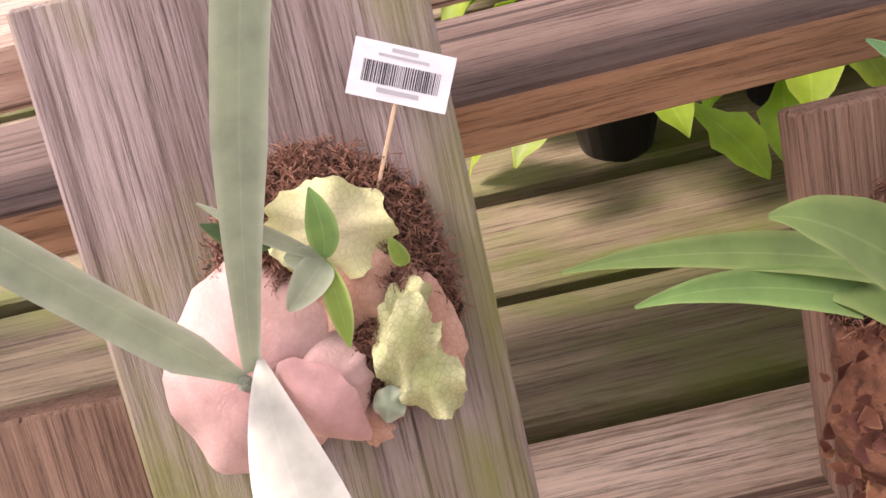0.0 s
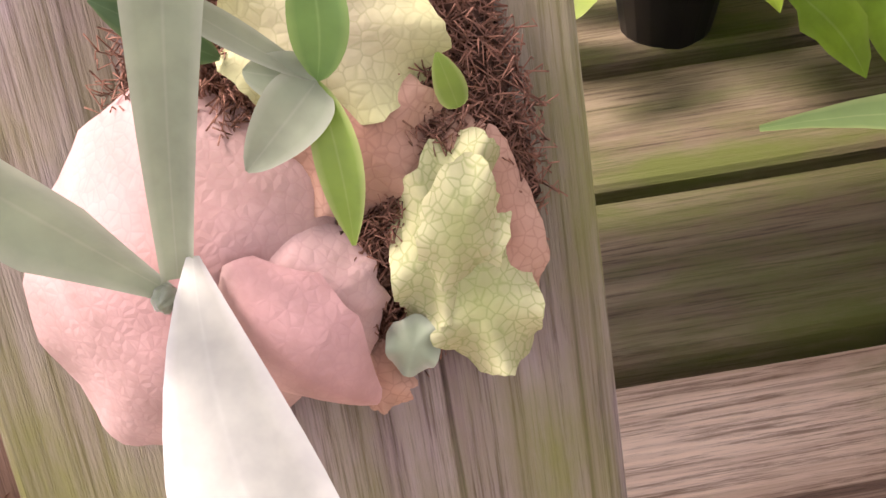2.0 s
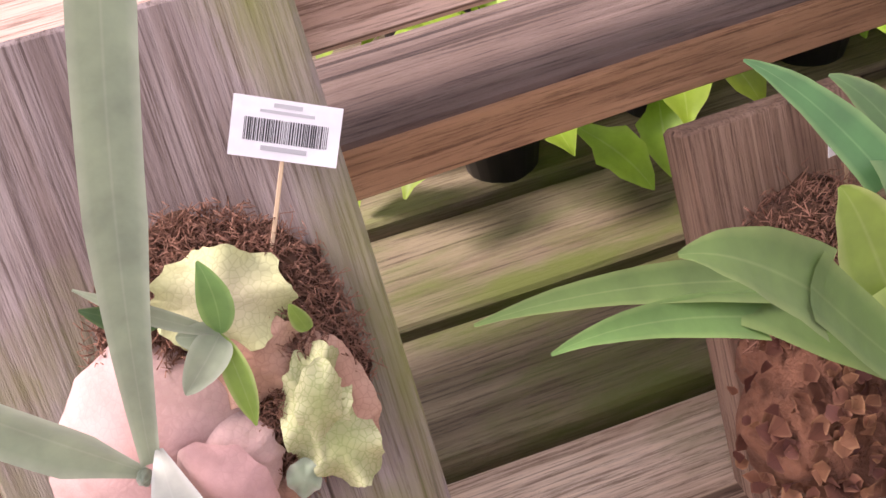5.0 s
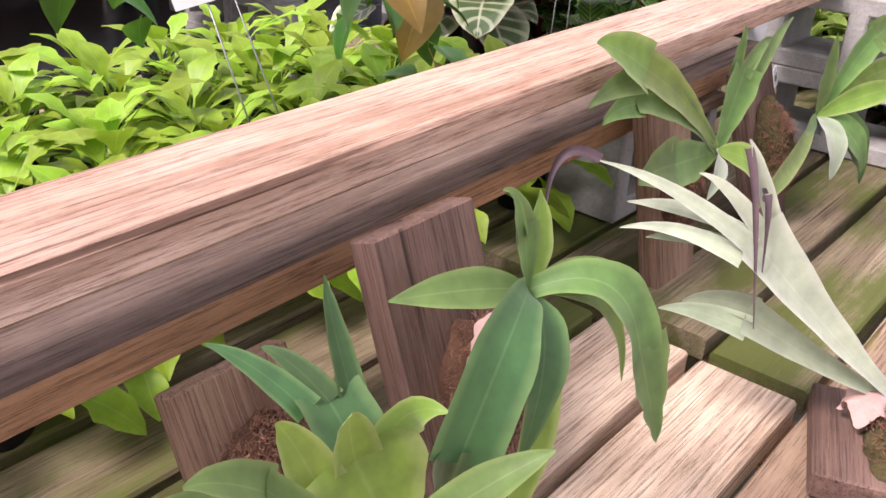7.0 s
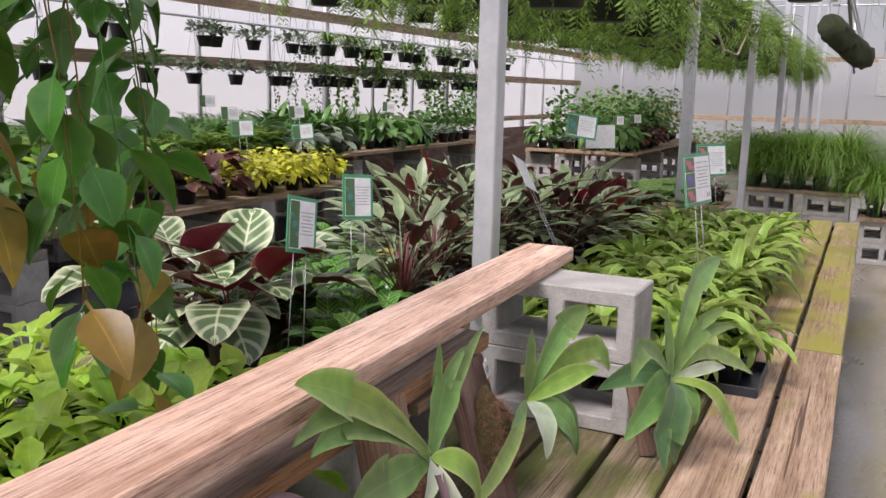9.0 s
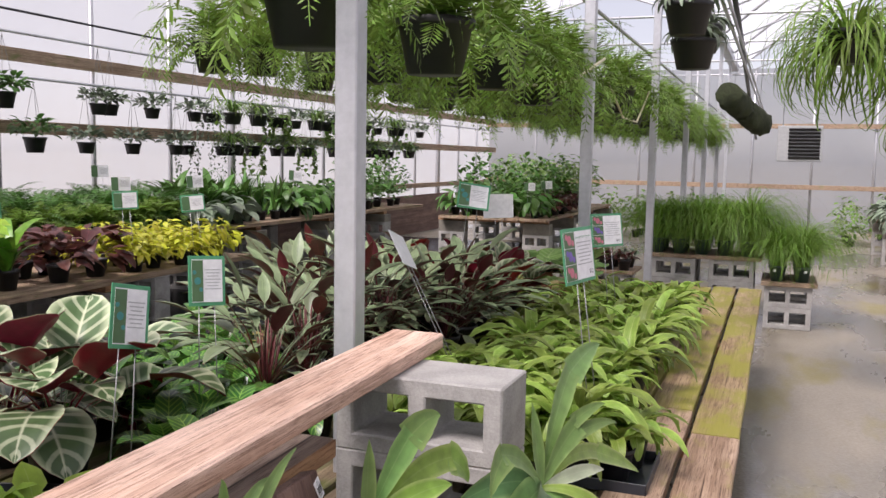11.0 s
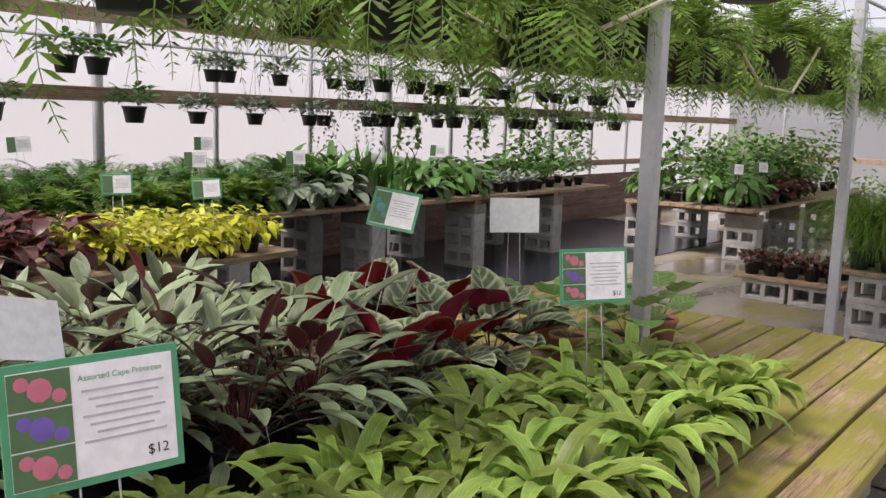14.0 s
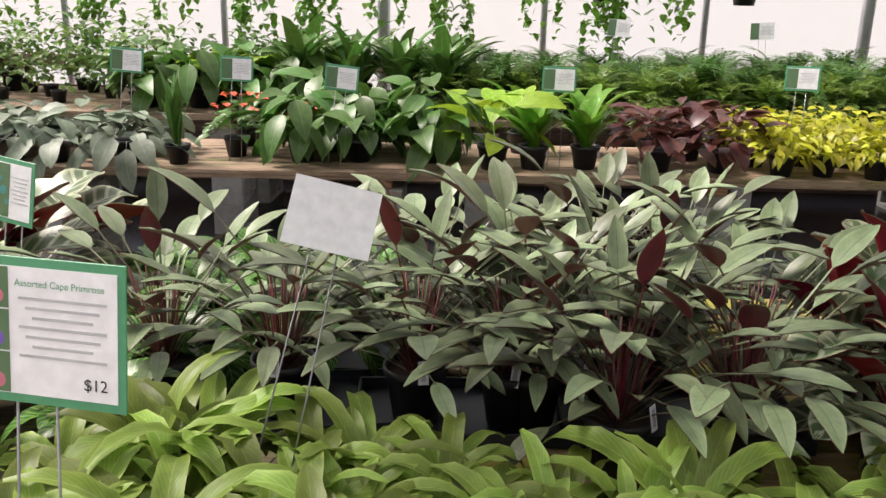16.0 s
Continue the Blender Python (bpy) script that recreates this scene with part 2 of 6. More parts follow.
L_STAGP = leaf_mat("pale_grey_green_frond", (0.31, 0.38, 0.25), (0.40, 0.46, 0.33), (0.36, 0.42, 0.29), rough=0.8, glow=0.2, spread=0.08, felt=0.8)
L_SHPINK = shield_mat("pink_shield_frond", (0.60, 0.36, 0.33), (0.66, 0.46, 0.41), (0.50, 0.28, 0.26), 0.25)
L_SHGREEN = shield_mat("green_shield_frond", (0.46, 0.52, 0.22), (0.60, 0.62, 0.34), (0.25, 0.33, 0.09), 0.6)
L_SHCREAM = shield_mat("cream_shield_frond", (0.66, 0.60, 0.40), (0.64, 0.66, 0.34), (0.42, 0.42, 0.20), 0.5)
L_SHTAN = shield_mat("tan_shield_frond", (0.52, 0.28, 0.19), (0.56, 0.35, 0.25), (0.33, 0.16, 0.11), 0.45)
L_DRY = leaf_mat("dry_purple_tip", (0.12, 0.075, 0.085), rough=0.7, glow=0.1)
L_CALT = leaf_mat("silver_leaf", (0.20, 0.26, 0.14), (0.26, 0.32, 0.18), (0.09, 0.13, 0.06), veins=0.10, rough=0.42, glow=0.12, spread=0.4, vein_n=9)
L_CALU = leaf_mat("maroon_underside", (0.15, 0.022, 0.035), rough=0.45, glow=0.15, spread=0.4)
L_STEMR = plain("maroon_stem", (0.14, 0.03, 0.03), 0.5)
L_MEDT = leaf_mat("medallion_leaf", (0.09, 0.15, 0.06), (0.50, 0.56, 0.36), (0.60, 0.64, 0.44), veins=0.6, rough=0.35, glow=0.15, vein_n=5)
L_MEDU = leaf_mat("crimson_underside", (0.30, 0.010, 0.030), rough=0.4, glow=0.25)
L_STREP = leaf_mat("primrose_leaf", (0.23, 0.35, 0.055), (0.34, 0.45, 0.10), (0.40, 0.48, 0.16), veins=0.3, rough=0.45, glow=0.35, spread=0.5, vein_n=14)
L_MAR = leaf_mat("prayer_plant_leaf", (0.035, 0.13, 0.018), (0.06, 0.19, 0.025), (0.30, 0.50, 0.09), veins=0.5, rough=0.35, glow=0.2, spread=0.3, vein_n=7)
L_LIME = leaf_mat("lime_leaf", (0.28, 0.46, 0.03), (0.33, 0.50, 0.05), (0.35, 0.52, 0.08), rough=0.5, glow=0.35, spread=0.25)
L_YELL = leaf_mat("golden_leaf", (0.50, 0.50, 0.03), (0.40, 0.46, 0.04), (0.5, 0.5, 0.08), rough=0.45, glow=0.3, spread=0.35)
L_HEART = leaf_mat("heart_leaf", (0.055, 0.16, 0.022), (0.08, 0.20, 0.03), (0.11, 0.21, 0.05), rough=0.3, glow=0.25, spread=0.4)
L_BRONZE = leaf_mat("bronze_leaf", (0.24, 0.16, 0.03), rough=0.35, glow=0.4, spread=0.2)
L_GREEN = leaf_mat("green_leaf", (0.07, 0.17, 0.03), (0.09, 0.20, 0.035), (0.15, 0.28, 0.07), veins=0.15, rough=0.4, glow=0.25, spread=0.35)
L_BRIGHT = leaf_mat("bright_green_leaf", (0.14, 0.33, 0.03), (0.17, 0.36, 0.04), (0.25, 0.42, 0.08), rough=0.35, glow=0.3, spread=0.25)
L_RED = leaf_mat("bronze_red_leaf", (0.11, 0.035, 0.03), (0.14, 0.06, 0.04), (0.20, 0.05, 0.05), rough=0.4, glow=0.2, spread=0.35)
L_GREY = leaf_mat("grey_green_leaf", (0.17, 0.22, 0.15), rough=0.5, glow=0.15, spread=0.35)
L_FERN = leaf_mat("fern_leaf", (0.17, 0.28, 0.045), (0.21, 0.32, 0.06), rough=0.5, glow=0.4, spread=0.5)
L_SPIDER = leaf_mat("spider_leaf", (0.14, 0.26, 0.05), (0.30, 0.38, 0.14), rough=0.45, glow=0.3, spread=0.3)
L_GRASS = leaf_mat("grass_blade", (0.14, 0.26, 0.03), rough=0.5, glow=0.35, spread=0.4)
L_STRIPE = leaf_mat("pleated_green_leaf", (0.20, 0.36, 0.10), (0.24, 0.40, 0.12), (0.40, 0.52, 0.24), veins=0.5, rough=0.4, glow=0.3, vein_n=6)


def ground_material():
    m, nt, b = nodes_of("wet_concrete_floor")
    fine = tex_noise(nt, 60, 8, mapped(nt, (1, 1, 1)))
    wet = tex_noise(nt, 1.0, 5, mapped(nt, (1.4, 0.5, 1)))
    alg = tex_noise(nt, 1.0, 5, mapped(nt, (2.2, 0.9, 1)))
    col = blend(nt, 0.5, ramp(nt, fine, [(0.3, (0.15, 0.13, 0.10)), (0.7, (0.30, 0.27, 0.22))]), ramp(nt, wet, [(0.4, (0.11, 0.10, 0.08)), (0.6, (0.30, 0.27, 0.22))]))
    col = blend(nt, ramp(nt, alg, [(0.52, (0, 0, 0)), (0.66, (0.6, 0.6, 0.6))]), col, (0.20, 0.17, 0.03))
    nt.links.new(col, b.inputs["Base Color"])
    nt.links.new(ramp(nt, wet, [(0.40, (0.12, 0.12, 0.12)), (0.58, (0.6, 0.6, 0.6))]), b.inputs["Roughness"])
    bump(nt, b, fine, 0.25, 0.004)
    return m


def film_material():
    m, nt, b = nodes_of("greenhouse_film")
    f = tex_noise(nt, 1.0, 4, mapped(nt, (0.5, 1.6, 0.5)))
    tr, cl = nt.nodes.new("ShaderNodeBsdfTranslucent"), nt.nodes.new("ShaderNodeBsdfTransparent")
    mix = nt.nodes.new("ShaderNodeMixShader")
    nt.links.new(ramp(nt, f, [(0.3, (0.80, 0.82, 0.86)), (0.7, (0.92, 0.93, 0.95))]), tr.inputs[0])
    nt.links.new(ramp(nt, f, [(0.3, (0.50, 0.50, 0.50)), (0.7, (0.62, 0.62, 0.62))]), mix.inputs[0])
    nt.links.new(tr.outputs[0], mix.inputs[1])
    nt.links.new(cl.outputs[0], mix.inputs[2])
    nt.links.new(mix.outputs[0], nt.nodes["Material Output"].inputs[0])
    return m


M_GROUND, M_FILM = ground_material(), film_material()


# ---- helpers for building ----
def mesh_from(name, verts, faces, mats, idx=None, uvs=None, smooth=True):
    me = bpy.data.meshes.new(name)
    me.from_pydata([tuple(v) for v in verts], [], faces)
    for m in mats:
        me.materials.append(m)
    if idx is not None:
        me.polygons.foreach_set("material_index", idx)
    if uvs is not None:
        layer = me.uv_layers.new()
        loop_v = np.empty(len(me.loops), dtype=np.int32)
        me.loops.foreach_get("vertex_index", loop_v)
        layer.data.foreach_set("uv", np.asarray(uvs, dtype=np.float32)[loop_v].ravel())
    if smooth:
        me.polygons.foreach_set("use_smooth", [True] * len(me.polygons))
    me.update()
    return me


def part(name, data, material, parent, label="", at=None):
    """One mesh object (from a mesh or a bmesh) under a thing or a part."""
    if isinstance(data, bmesh.types.BMesh):
        me = bpy.data.meshes.new(name)
        data.to_mesh(me)
        data.free()
    else:
        me = data
    if material and not me.materials:
        me.materials.append(material)
    ob = new(name, me)
    ob.parent = parent
    if at is not None:
        ob.matrix_local = at
    if label:
        ob["label"] = label
    return ob


def thing(name, label, category, at=None, group="", kind=""):
    ob = new(name)
    ob.empty_display_size = 0.05
    if at is not None:
        ob.matrix_world = at
    return tagged(ob, label, category, group, kind)


def box(size, bevel=0.003, seg=1, jitter=0.0, at=(0, 0, 0)):
    bm = bmesh.new()
    bmesh.ops.create_cube(bm, size=1)
    bmesh.ops.scale(bm, vec=size, verts=bm.verts)
    if bevel:
        bmesh.ops.bevel(bm, geom=bm.edges[:], offset=bevel, segments=seg, affect="EDGES", profile=0.5)
    for v in bm.verts:
        v.co += Vector(at)
        if jitter:
            v.co += Vector((rnd.uniform(-1, 1), rnd.uniform(-1, 1), rnd.uniform(-1, 1))) * jitter
    return bm


def solid(name, size, centre, material, label, category, kind="", bevel=0.003, turn=(0, 0, 0), group=""):
    bm = box(size, bevel)
    me = bpy.data.meshes.new(name)
    bm.to_mesh(me)
    bm.free()
    me.materials.append(material)
    ob = new(name, me)
    ob.matrix_world = pose(*centre, *turn)
    return tagged(ob, label, category, group, kind)


def tube_data(points, radius, sides=6, taper=1.0):
    """Verts and faces of a tube along points."""
    pts = [Vector(p) for p in points]
    verts, faces = [], []
    for i, p in enumerate(pts):
        d = (pts[min(i + 1, len(pts) - 1)] - pts[max(i - 1, 0)]).normalized()
        a = d.orthogonal().normalized()
        b = d.cross(a)
        r = radius * (1 + (taper - 1) * i / max(1, len(pts) - 1))
        verts += [p + (a * math.cos(2 * math.pi * k / sides) + b * math.sin(2 * math.pi * k / sides)) * r for k in range(sides)]
    for i in range(len(pts) - 1):
        for k in range(sides):
            k2 = (k + 1) % sides
            faces.append((i * sides + k, i * sides + k2, (i + 1) * sides + k2, (i + 1) * sides + k))
    faces.append(tuple(range(sides))[::-1])
    faces.append(tuple((len(pts) - 1) * sides + k for k in range(sides)))
    return verts, faces


def tube(name, points, radius, material, sides=6, taper=1.0):
    v, f = tube_data(points, radius, sides, taper)
    return mesh_from(name, v, f, [material])


def joined(name, pieces, mats):
    """One mesh from (verts, faces, material index) pieces."""
    verts, faces, idx = [], [], []
    for v, f, k in pieces:
        n = len(verts)
        verts += [tuple(p) for p in v]
        faces += [tuple(i + n for i in q) for q in f]
        idx += [k] * len(f)
    return mesh_from(name, verts, faces, mats, idx)


def lathe(name, profile, material, n=20):
    verts, faces = [], []
    for r, z in profile:
        verts += [(r * math.cos(2 * math.pi * k / n), r * math.sin(2 * math.pi * k / n), z) for k in range(n)]
    for i in range(len(profile) - 1):
        for k in range(n):
            faces.append((i * n + k, i * n + (k + 1) % n, (i + 1) * n + (k + 1) % n, (i + 1) * n + k))
    faces.append(tuple(range(n))[::-1])
    return mesh_from(name, verts, faces, [material])


def pot_mesh(name, r, h, material):
    b = r * 0.72
    return lathe(name, [(b, 0), (r * 0.96, h * 0.84), (r * 1.02, h * 0.85), (r * 1.05, h), (r * 0.97, h), (r * 0.93, h * 0.86), (b * 0.9, 0.01)], material)


def disc_mesh(name, r, z, material, n=14):
    verts = [(0, 0, z + r * 0.08)] + [(r * math.cos(2 * math.pi * k / n), r * math.sin(2 * math.pi * k / n), z) for k in range(n)]
    return mesh_from(name, verts, [(0, 1 + k, 1 + (k + 1) % n) for k in range(n)], [material])


def lance(v):
    return math.sin(math.pi * min(1, v) ** 0.85) ** 0.8


def oval(v):
    return math.sin(math.pi * v ** 0.75) ** 0.6


def strap(v):
    return min(1.0, 4 * v + 0.25) * (1 - max(0, v - 0.6) ** 1.6 * 3.6)


def heart(v):
    return 0.55 + 0.45 * math.sqrt(v / 0.25) if v < 0.25 else max(0.0, 1 - ((v - 0.25) / 0.75) ** 1.7)


def wedge(v):
    return 0.12 + 0.9 * v ** 1.3 if v < 0.85 else max(0.05, (1.0 - v) * 5.5)


def leaf_data(L, W, prof, stem=0.0, bend=40, fold=0.25, wave=0.0, waves=4, nv=9, nu=4, curl=0.0, lift=0.0, thick=0.0, ragged=0.0, seed=0):
    """A leaf from the origin along +y, face up +z, with a stalk of the given length. Returns verts, faces, uvs (and an underside if thick)."""
    r = random.Random(seed)
    verts, uvs, faces, turns = [], [], [], []
    rows = []
    if stem:
        rows += [(stem * k / 3, None) for k in range(3)]
    rows += [(stem + L * k / nv, k / nv) for k in range(nv + 1)]
    total, y, z, prev, ang = stem + L, 0.0, 0.0, 0.0, lift
    for s, v in rows:
        ang = lift - bend * (s / total) ** 1.4
        ds = s - prev
        y += ds * math.cos(radians(ang))
        z += ds * math.sin(radians(ang))
        prev = s
        w = 0.0022 if v is None else max(0.0012, W / 2 * prof(v))
        for k in range(nu + 1):
            turns.append(ang)
            u = 2 * k / nu - 1
            e = 1 + (ragged * r.uniform(-1, 1) if abs(u) > 0.99 and v else 0)
            zz = fold * abs(u) * w + curl * u * u * w
            if v and wave:
                zz += wave * abs(u) * math.sin(waves * 2 * math.pi * v + (1.3 if u > 0 else 0)) * W * 0.5
            verts.append((u * w * e, y - zz * math.sin(radians(ang)), z + zz * math.cos(radians(ang))))
            uvs.append((0.5 + u / 2, v or 0.0))
    n = nu + 1
    for i in range(len(rows) - 1):
        for k in range(nu):
            faces.append((i * n + k, i * n + k + 1, (i + 1) * n + k + 1, (i + 1) * n + k))
    idx = [0] * len(faces)
    if thick:
        m = len(verts)
        verts += [(x, yy + thick * math.sin(radians(g)), zz - thick * math.cos(radians(g))) for (x, yy, zz), g in zip(verts, turns)]
        uvs += uvs[:]
        under = [tuple(m + i for i in f[::-1]) for f in faces]
        idx += [1] * len(under)
        faces += under
    return verts, faces, uvs, idx


def leaf_mesh(name, mats, *a, **k):
    v, f, uv, idx = leaf_data(*a, **k)
    return mesh_from(name, v, f, mats, idx, uv)


def spray_mesh(name, mats, leaves):
    """Many leaves in one mesh: (matrix, leaf_data tuple, material offset)."""
    V, F, U, I = [], [], [], []
    for m, (v, f, uv, idx), off in leaves:
        n = len(V)
        A = np.array(m)
        V += (np.asarray([tuple(p) for p in v]) @ A[:3, :3].T + A[:3, 3]).tolist()
        F += [tuple(i + n for i in q) for q in f]
        U += uv
        I += [i + off for i in idx]
    return mesh_from(name, V, F, mats, I, U)


def arm(az, tilt, at=(0, 0, 0), scale=1.0, roll=0):
    """Pose of a leaf leaving at azimuth az, tilt degrees above the level."""
    return Matrix.Translation(at) @ Matrix.Rotation(radians(az), 4, "Z") @ Matrix.Rotation(radians(tilt), 4, "X") @ Matrix.Rotation(radians(roll), 4, "Y") @ Matrix.Scale(scale, 4)


# ---- the shell ----
def sheet(name, verts, faces, material, label, category):
    me = mesh_from(name, verts, faces, [material], smooth=False)
    return tagged(new(name, me), label, category, kind="structure")


sheet("ground", [(-900, -900, 0), (900, -900, 0), (900, 900, 0), (-900, 900, 0)], [(0, 1, 2, 3)], M_GROUND, "wet stained concrete greenhouse floor with algae", "floor")
XW, XE, YS, YN, ZE = -6.6, 7.0, -5.0, 21.0, 3.5


def film_wall(name, a, b, label):
    (x0, y0), (x1, y1) = a, b
    d = Vector((x1 - x0, y1 - y0, 0))
    bm = box((d.length, 0.012, ZE), 0)
    me = bpy.data.meshes.new(name)
    bm.to_mesh(me)
    bm.free()
    me.materials.append(M_FILM)
    ob = new(name, me)
    ob.matrix_world = Matrix.Translation(((x0 + x1) / 2, (y0 + y1) / 2, ZE / 2)) @ Matrix.Rotation(math.atan2(d.y, d.x), 4, "Z")
    ob.visible_shadow = False
    return tagged(ob, label, "wall", kind="structure")


film_wall("wall_west", (XW, YS), (XW, YN), "translucent white greenhouse film side wall")
film_wall("wall_north", (XW, YN), (XE, YN), "translucent white greenhouse film end wall")
film_wall("wall_east", (XE, YS), (XE, YN), "translucent white greenhouse film side wall")
film_wall("wall_south", (XW, YS), (XE, YS), "translucent white greenhouse film end wall")


def roof_sheet():
    verts, faces = [], []
    prof = []
    for x0, x1 in ((XW, -0.85), (-0.85, XE)):
        for k in range(13):
            s = k / 12
            prof.append((x0 + (x1 - x0) * s, ZE + 1.7 * math.sin(math.pi * s) ** 0.8))
    for y in (YS, YN):
        verts += [(x, y, z) for x, z in prof]
    n = len(prof)
    faces = [(k, k + 1, n + k + 1, n + k) for k in range(n - 1)]
    ob = sheet("ceiling", verts, faces, M_FILM, "arched translucent film roof of the greenhouse", "roof")
    ob.visible_shadow = False
    return ob


roof_sheet()


def wall_frame():
    for y in np.arange(YS + 0.4, YN, 1.22):
        big = int(round((y - YS) / 1.22)) % 3 == 0
        tagged(new("wall_post", tube("wall_post", [(XW + 0.08, y, 0), (XW + 0.08, y, ZE)], 0.05 if big else 0.026, M_STEEL, 8)),
               "galvanised tube upright of the film wall", "post", "wall uprights", "structure")
    for z, h in ((1.65, 0.12), (2.30, 0.12), (0.9, 0.09)):
        solid("trim", (0.04, YN - YS, h), (XW + 0.16, (YN + YS) / 2, z), W_BENCH, "weathered timber rail along the film wall", "rail", "structure")
    for x in np.arange(XW + 1.2, XE, 1.22):
        tagged(new("wall_post", tube("wall_post", [(x, YN - 0.08, 0), (x, YN - 0.08, ZE)], 0.03, M_STEEL, 6)), "galvanised tube upright of the end wall", "post", "wall uprights", "structure")
    for z in (0.95, 2.25):
        solid("trim", (XE - XW, 0.04, 0.1), ((XE + XW) / 2, YN - 0.16, z), W_BENCH, "timber rail along the end wall", "rail", "structure")
    for y in np.arange(YS + 1, YN, 2.75):
        pts = [(-0.85 + (XE + 0.85) * k / 10, y, ZE + 1.62 * math.sin(math.pi * k / 10) ** 0.8) for k in range(11)]
        tagged(new("roof_bow", tube("roof_bow", pts, 0.025, M_STEEL, 6)), "galvanised steel roof hoop", "hoop", "roof hoops", "structure")
        pts = [(XW + (-0.85 - XW) * k / 10, y, ZE + 1.62 * math.sin(math.pi * k / 10) ** 0.8) for k in range(11)]
        tagged(new("roof_bow", tube("roof_bow", pts, 0.025, M_STEEL, 6)), "galvanised steel roof hoop", "hoop", "roof hoops", "structure")
        tagged(new("tie_bar", tube("tie_bar", [(XW + 0.1, y, 3.35), (XE - 0.1, y, 3.35)], 0.018, M_STEEL, 6)), "galvanised cross bar under the roof", "bar", "roof tie bars", "structure")
        tagged(new("tie_bar", tube("tie_bar", [(-0.8, y, 3.36), (3.1, y, 4.9)], 0.014, M_STEEL, 6)), "slanting galvanised roof brace", "brace", "roof braces", "structure")


wall_frame()

POST_X = -0.964
for y in (-0.5, 2.44, 5.40, 8.18, 10.95, 13.7, 16.4, 19.1):
    solid("post", (0.062, 0.062, 3.5), (POST_X, y, 1.75), M_STEEL, "square galvanised steel roof post standing through the bench", "post", "structure", 0.004, group="roof posts")
solid("gutter_beam", (0.14, YN - YS, 0.12), (POST_X, (YN + YS) / 2, 3.5), M_STEEL, "galvanised gutter beam along the row of posts", "beam", "structure")

# rods for hanging baskets
for x, z in ((-1.1, 2.42), (-1.75, 2.5), (-2.5, 2.55), (-3.3, 2.6), (-6.2, 2.46), (-6.2, 2.08), (-0.32, 2.45), (0.40, 3.25), (1.3, 3.0), (1.7, 3.0), (-0.32, 2.56)):
    tagged(new("hanging_rod", tube("hanging_rod", [(x, YS + 0.2, z), (x, YN - 0.2, z)], 0.014, M_STEEL, 6)), "galvanised rod that carries hanging baskets", "rod", "basket rods", "structure")
tagged(new("irrigation_pipe", tube("irrigation_pipe", [(-0.28, 3.0, 2.9), (-0.33, 9, 2.62), (-0.36, 14, 2.2), (-0.38, 18, 1.9)], 0.022, M_PIPE, 8)), "black irrigation pipe sloping along the aisle", "pipe")
tagged(new("irrigation_pipe", tube("irrigation_pipe", [(XW + 0.55, YS, 2.62), (XW + 0.55, YN, 2.62)], 0.012, M_PIPE, 6)), "thin black irrigation line along the film wall", "pipe")


# ---- cinder blocks ----
def block_mesh():
    """A hollow block: one closed body with two cores, its cores facing -y."""
    L, H, D, t = 0.39, 0.19, 0.19, 0.042
    xs, zs = (-L / 2, -L / 2 + t, -t / 2, t / 2, L / 2 - t, L / 2), (0, t, H - t, H)
    solid_cell = lambda i, k: 0 <= i < 5 and 0 <= k < 3 and not (k == 1 and i in (1, 3))
    bm = bmesh.new()
    vs = {(i, k, y): bm.verts.new((xs[i], (y - 0.5) * D, zs[k])) for i in range(6) for k in range(4) for y in (0, 1)}
    for i in range(5):
        for k in range(3):
            if not solid_cell(i, k):
                continue
            for y in (0, 1):
                bm.faces.new([vs[q] for q in ((i, k, y), (i + 1, k, y), (i + 1, k + 1, y), (i, k + 1, y))])
            for di, dk, e in ((-1, 0, ((i, k), (i, k + 1))), (1, 0, ((i + 1, k), (i + 1, k + 1))), (0, -1, ((i, k), (i + 1, k))), (0, 1, ((i, k + 1), (i + 1, k + 1)))):
                if not solid_cell(i + di, k + dk):
                    (a, b), (c, d) = e
                    bm.faces.new([vs[q] for q in ((a, b, 0), (c, d, 0), (c, d, 1), (a, b, 1))])
    bmesh.ops.recalc_face_normals(bm, faces=bm.faces[:])
    bmesh.ops.bevel(bm, geom=[e for e in bm.edges if e.calc_face_angle(0) > 0.5], offset=0.004, segments=1, affect="EDGES")
    me = bpy.data.meshes.new("block")
    bm.to_mesh(me)
    bm.free()
    me.materials.append(M_BLOCK)
    return me


BLOCK = block_mesh()
FLAT = bpy.data.meshes.new("slab_block")
_b = box((0.40, 0.20, 0.095), 0.006)
_b.to_mesh(FLAT)
_b.free()
FLAT.materials.append(M_BLOCKD)


def block(x, y, z, rz=0.0, label="grey hollow concrete block", group="concrete blocks"):
    ob = new("concrete_block", BLOCK)
    ob.matrix_world = pose(x, y, z, 0, 0, rz)
    return tagged(ob, label, "block", group)


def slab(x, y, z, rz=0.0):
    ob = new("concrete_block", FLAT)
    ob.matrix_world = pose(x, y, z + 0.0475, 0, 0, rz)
    return tagged(ob, "solid dark concrete block in a bench pier", "block", "pier blocks")


# ---- the near bench ----
BZ = 0.61


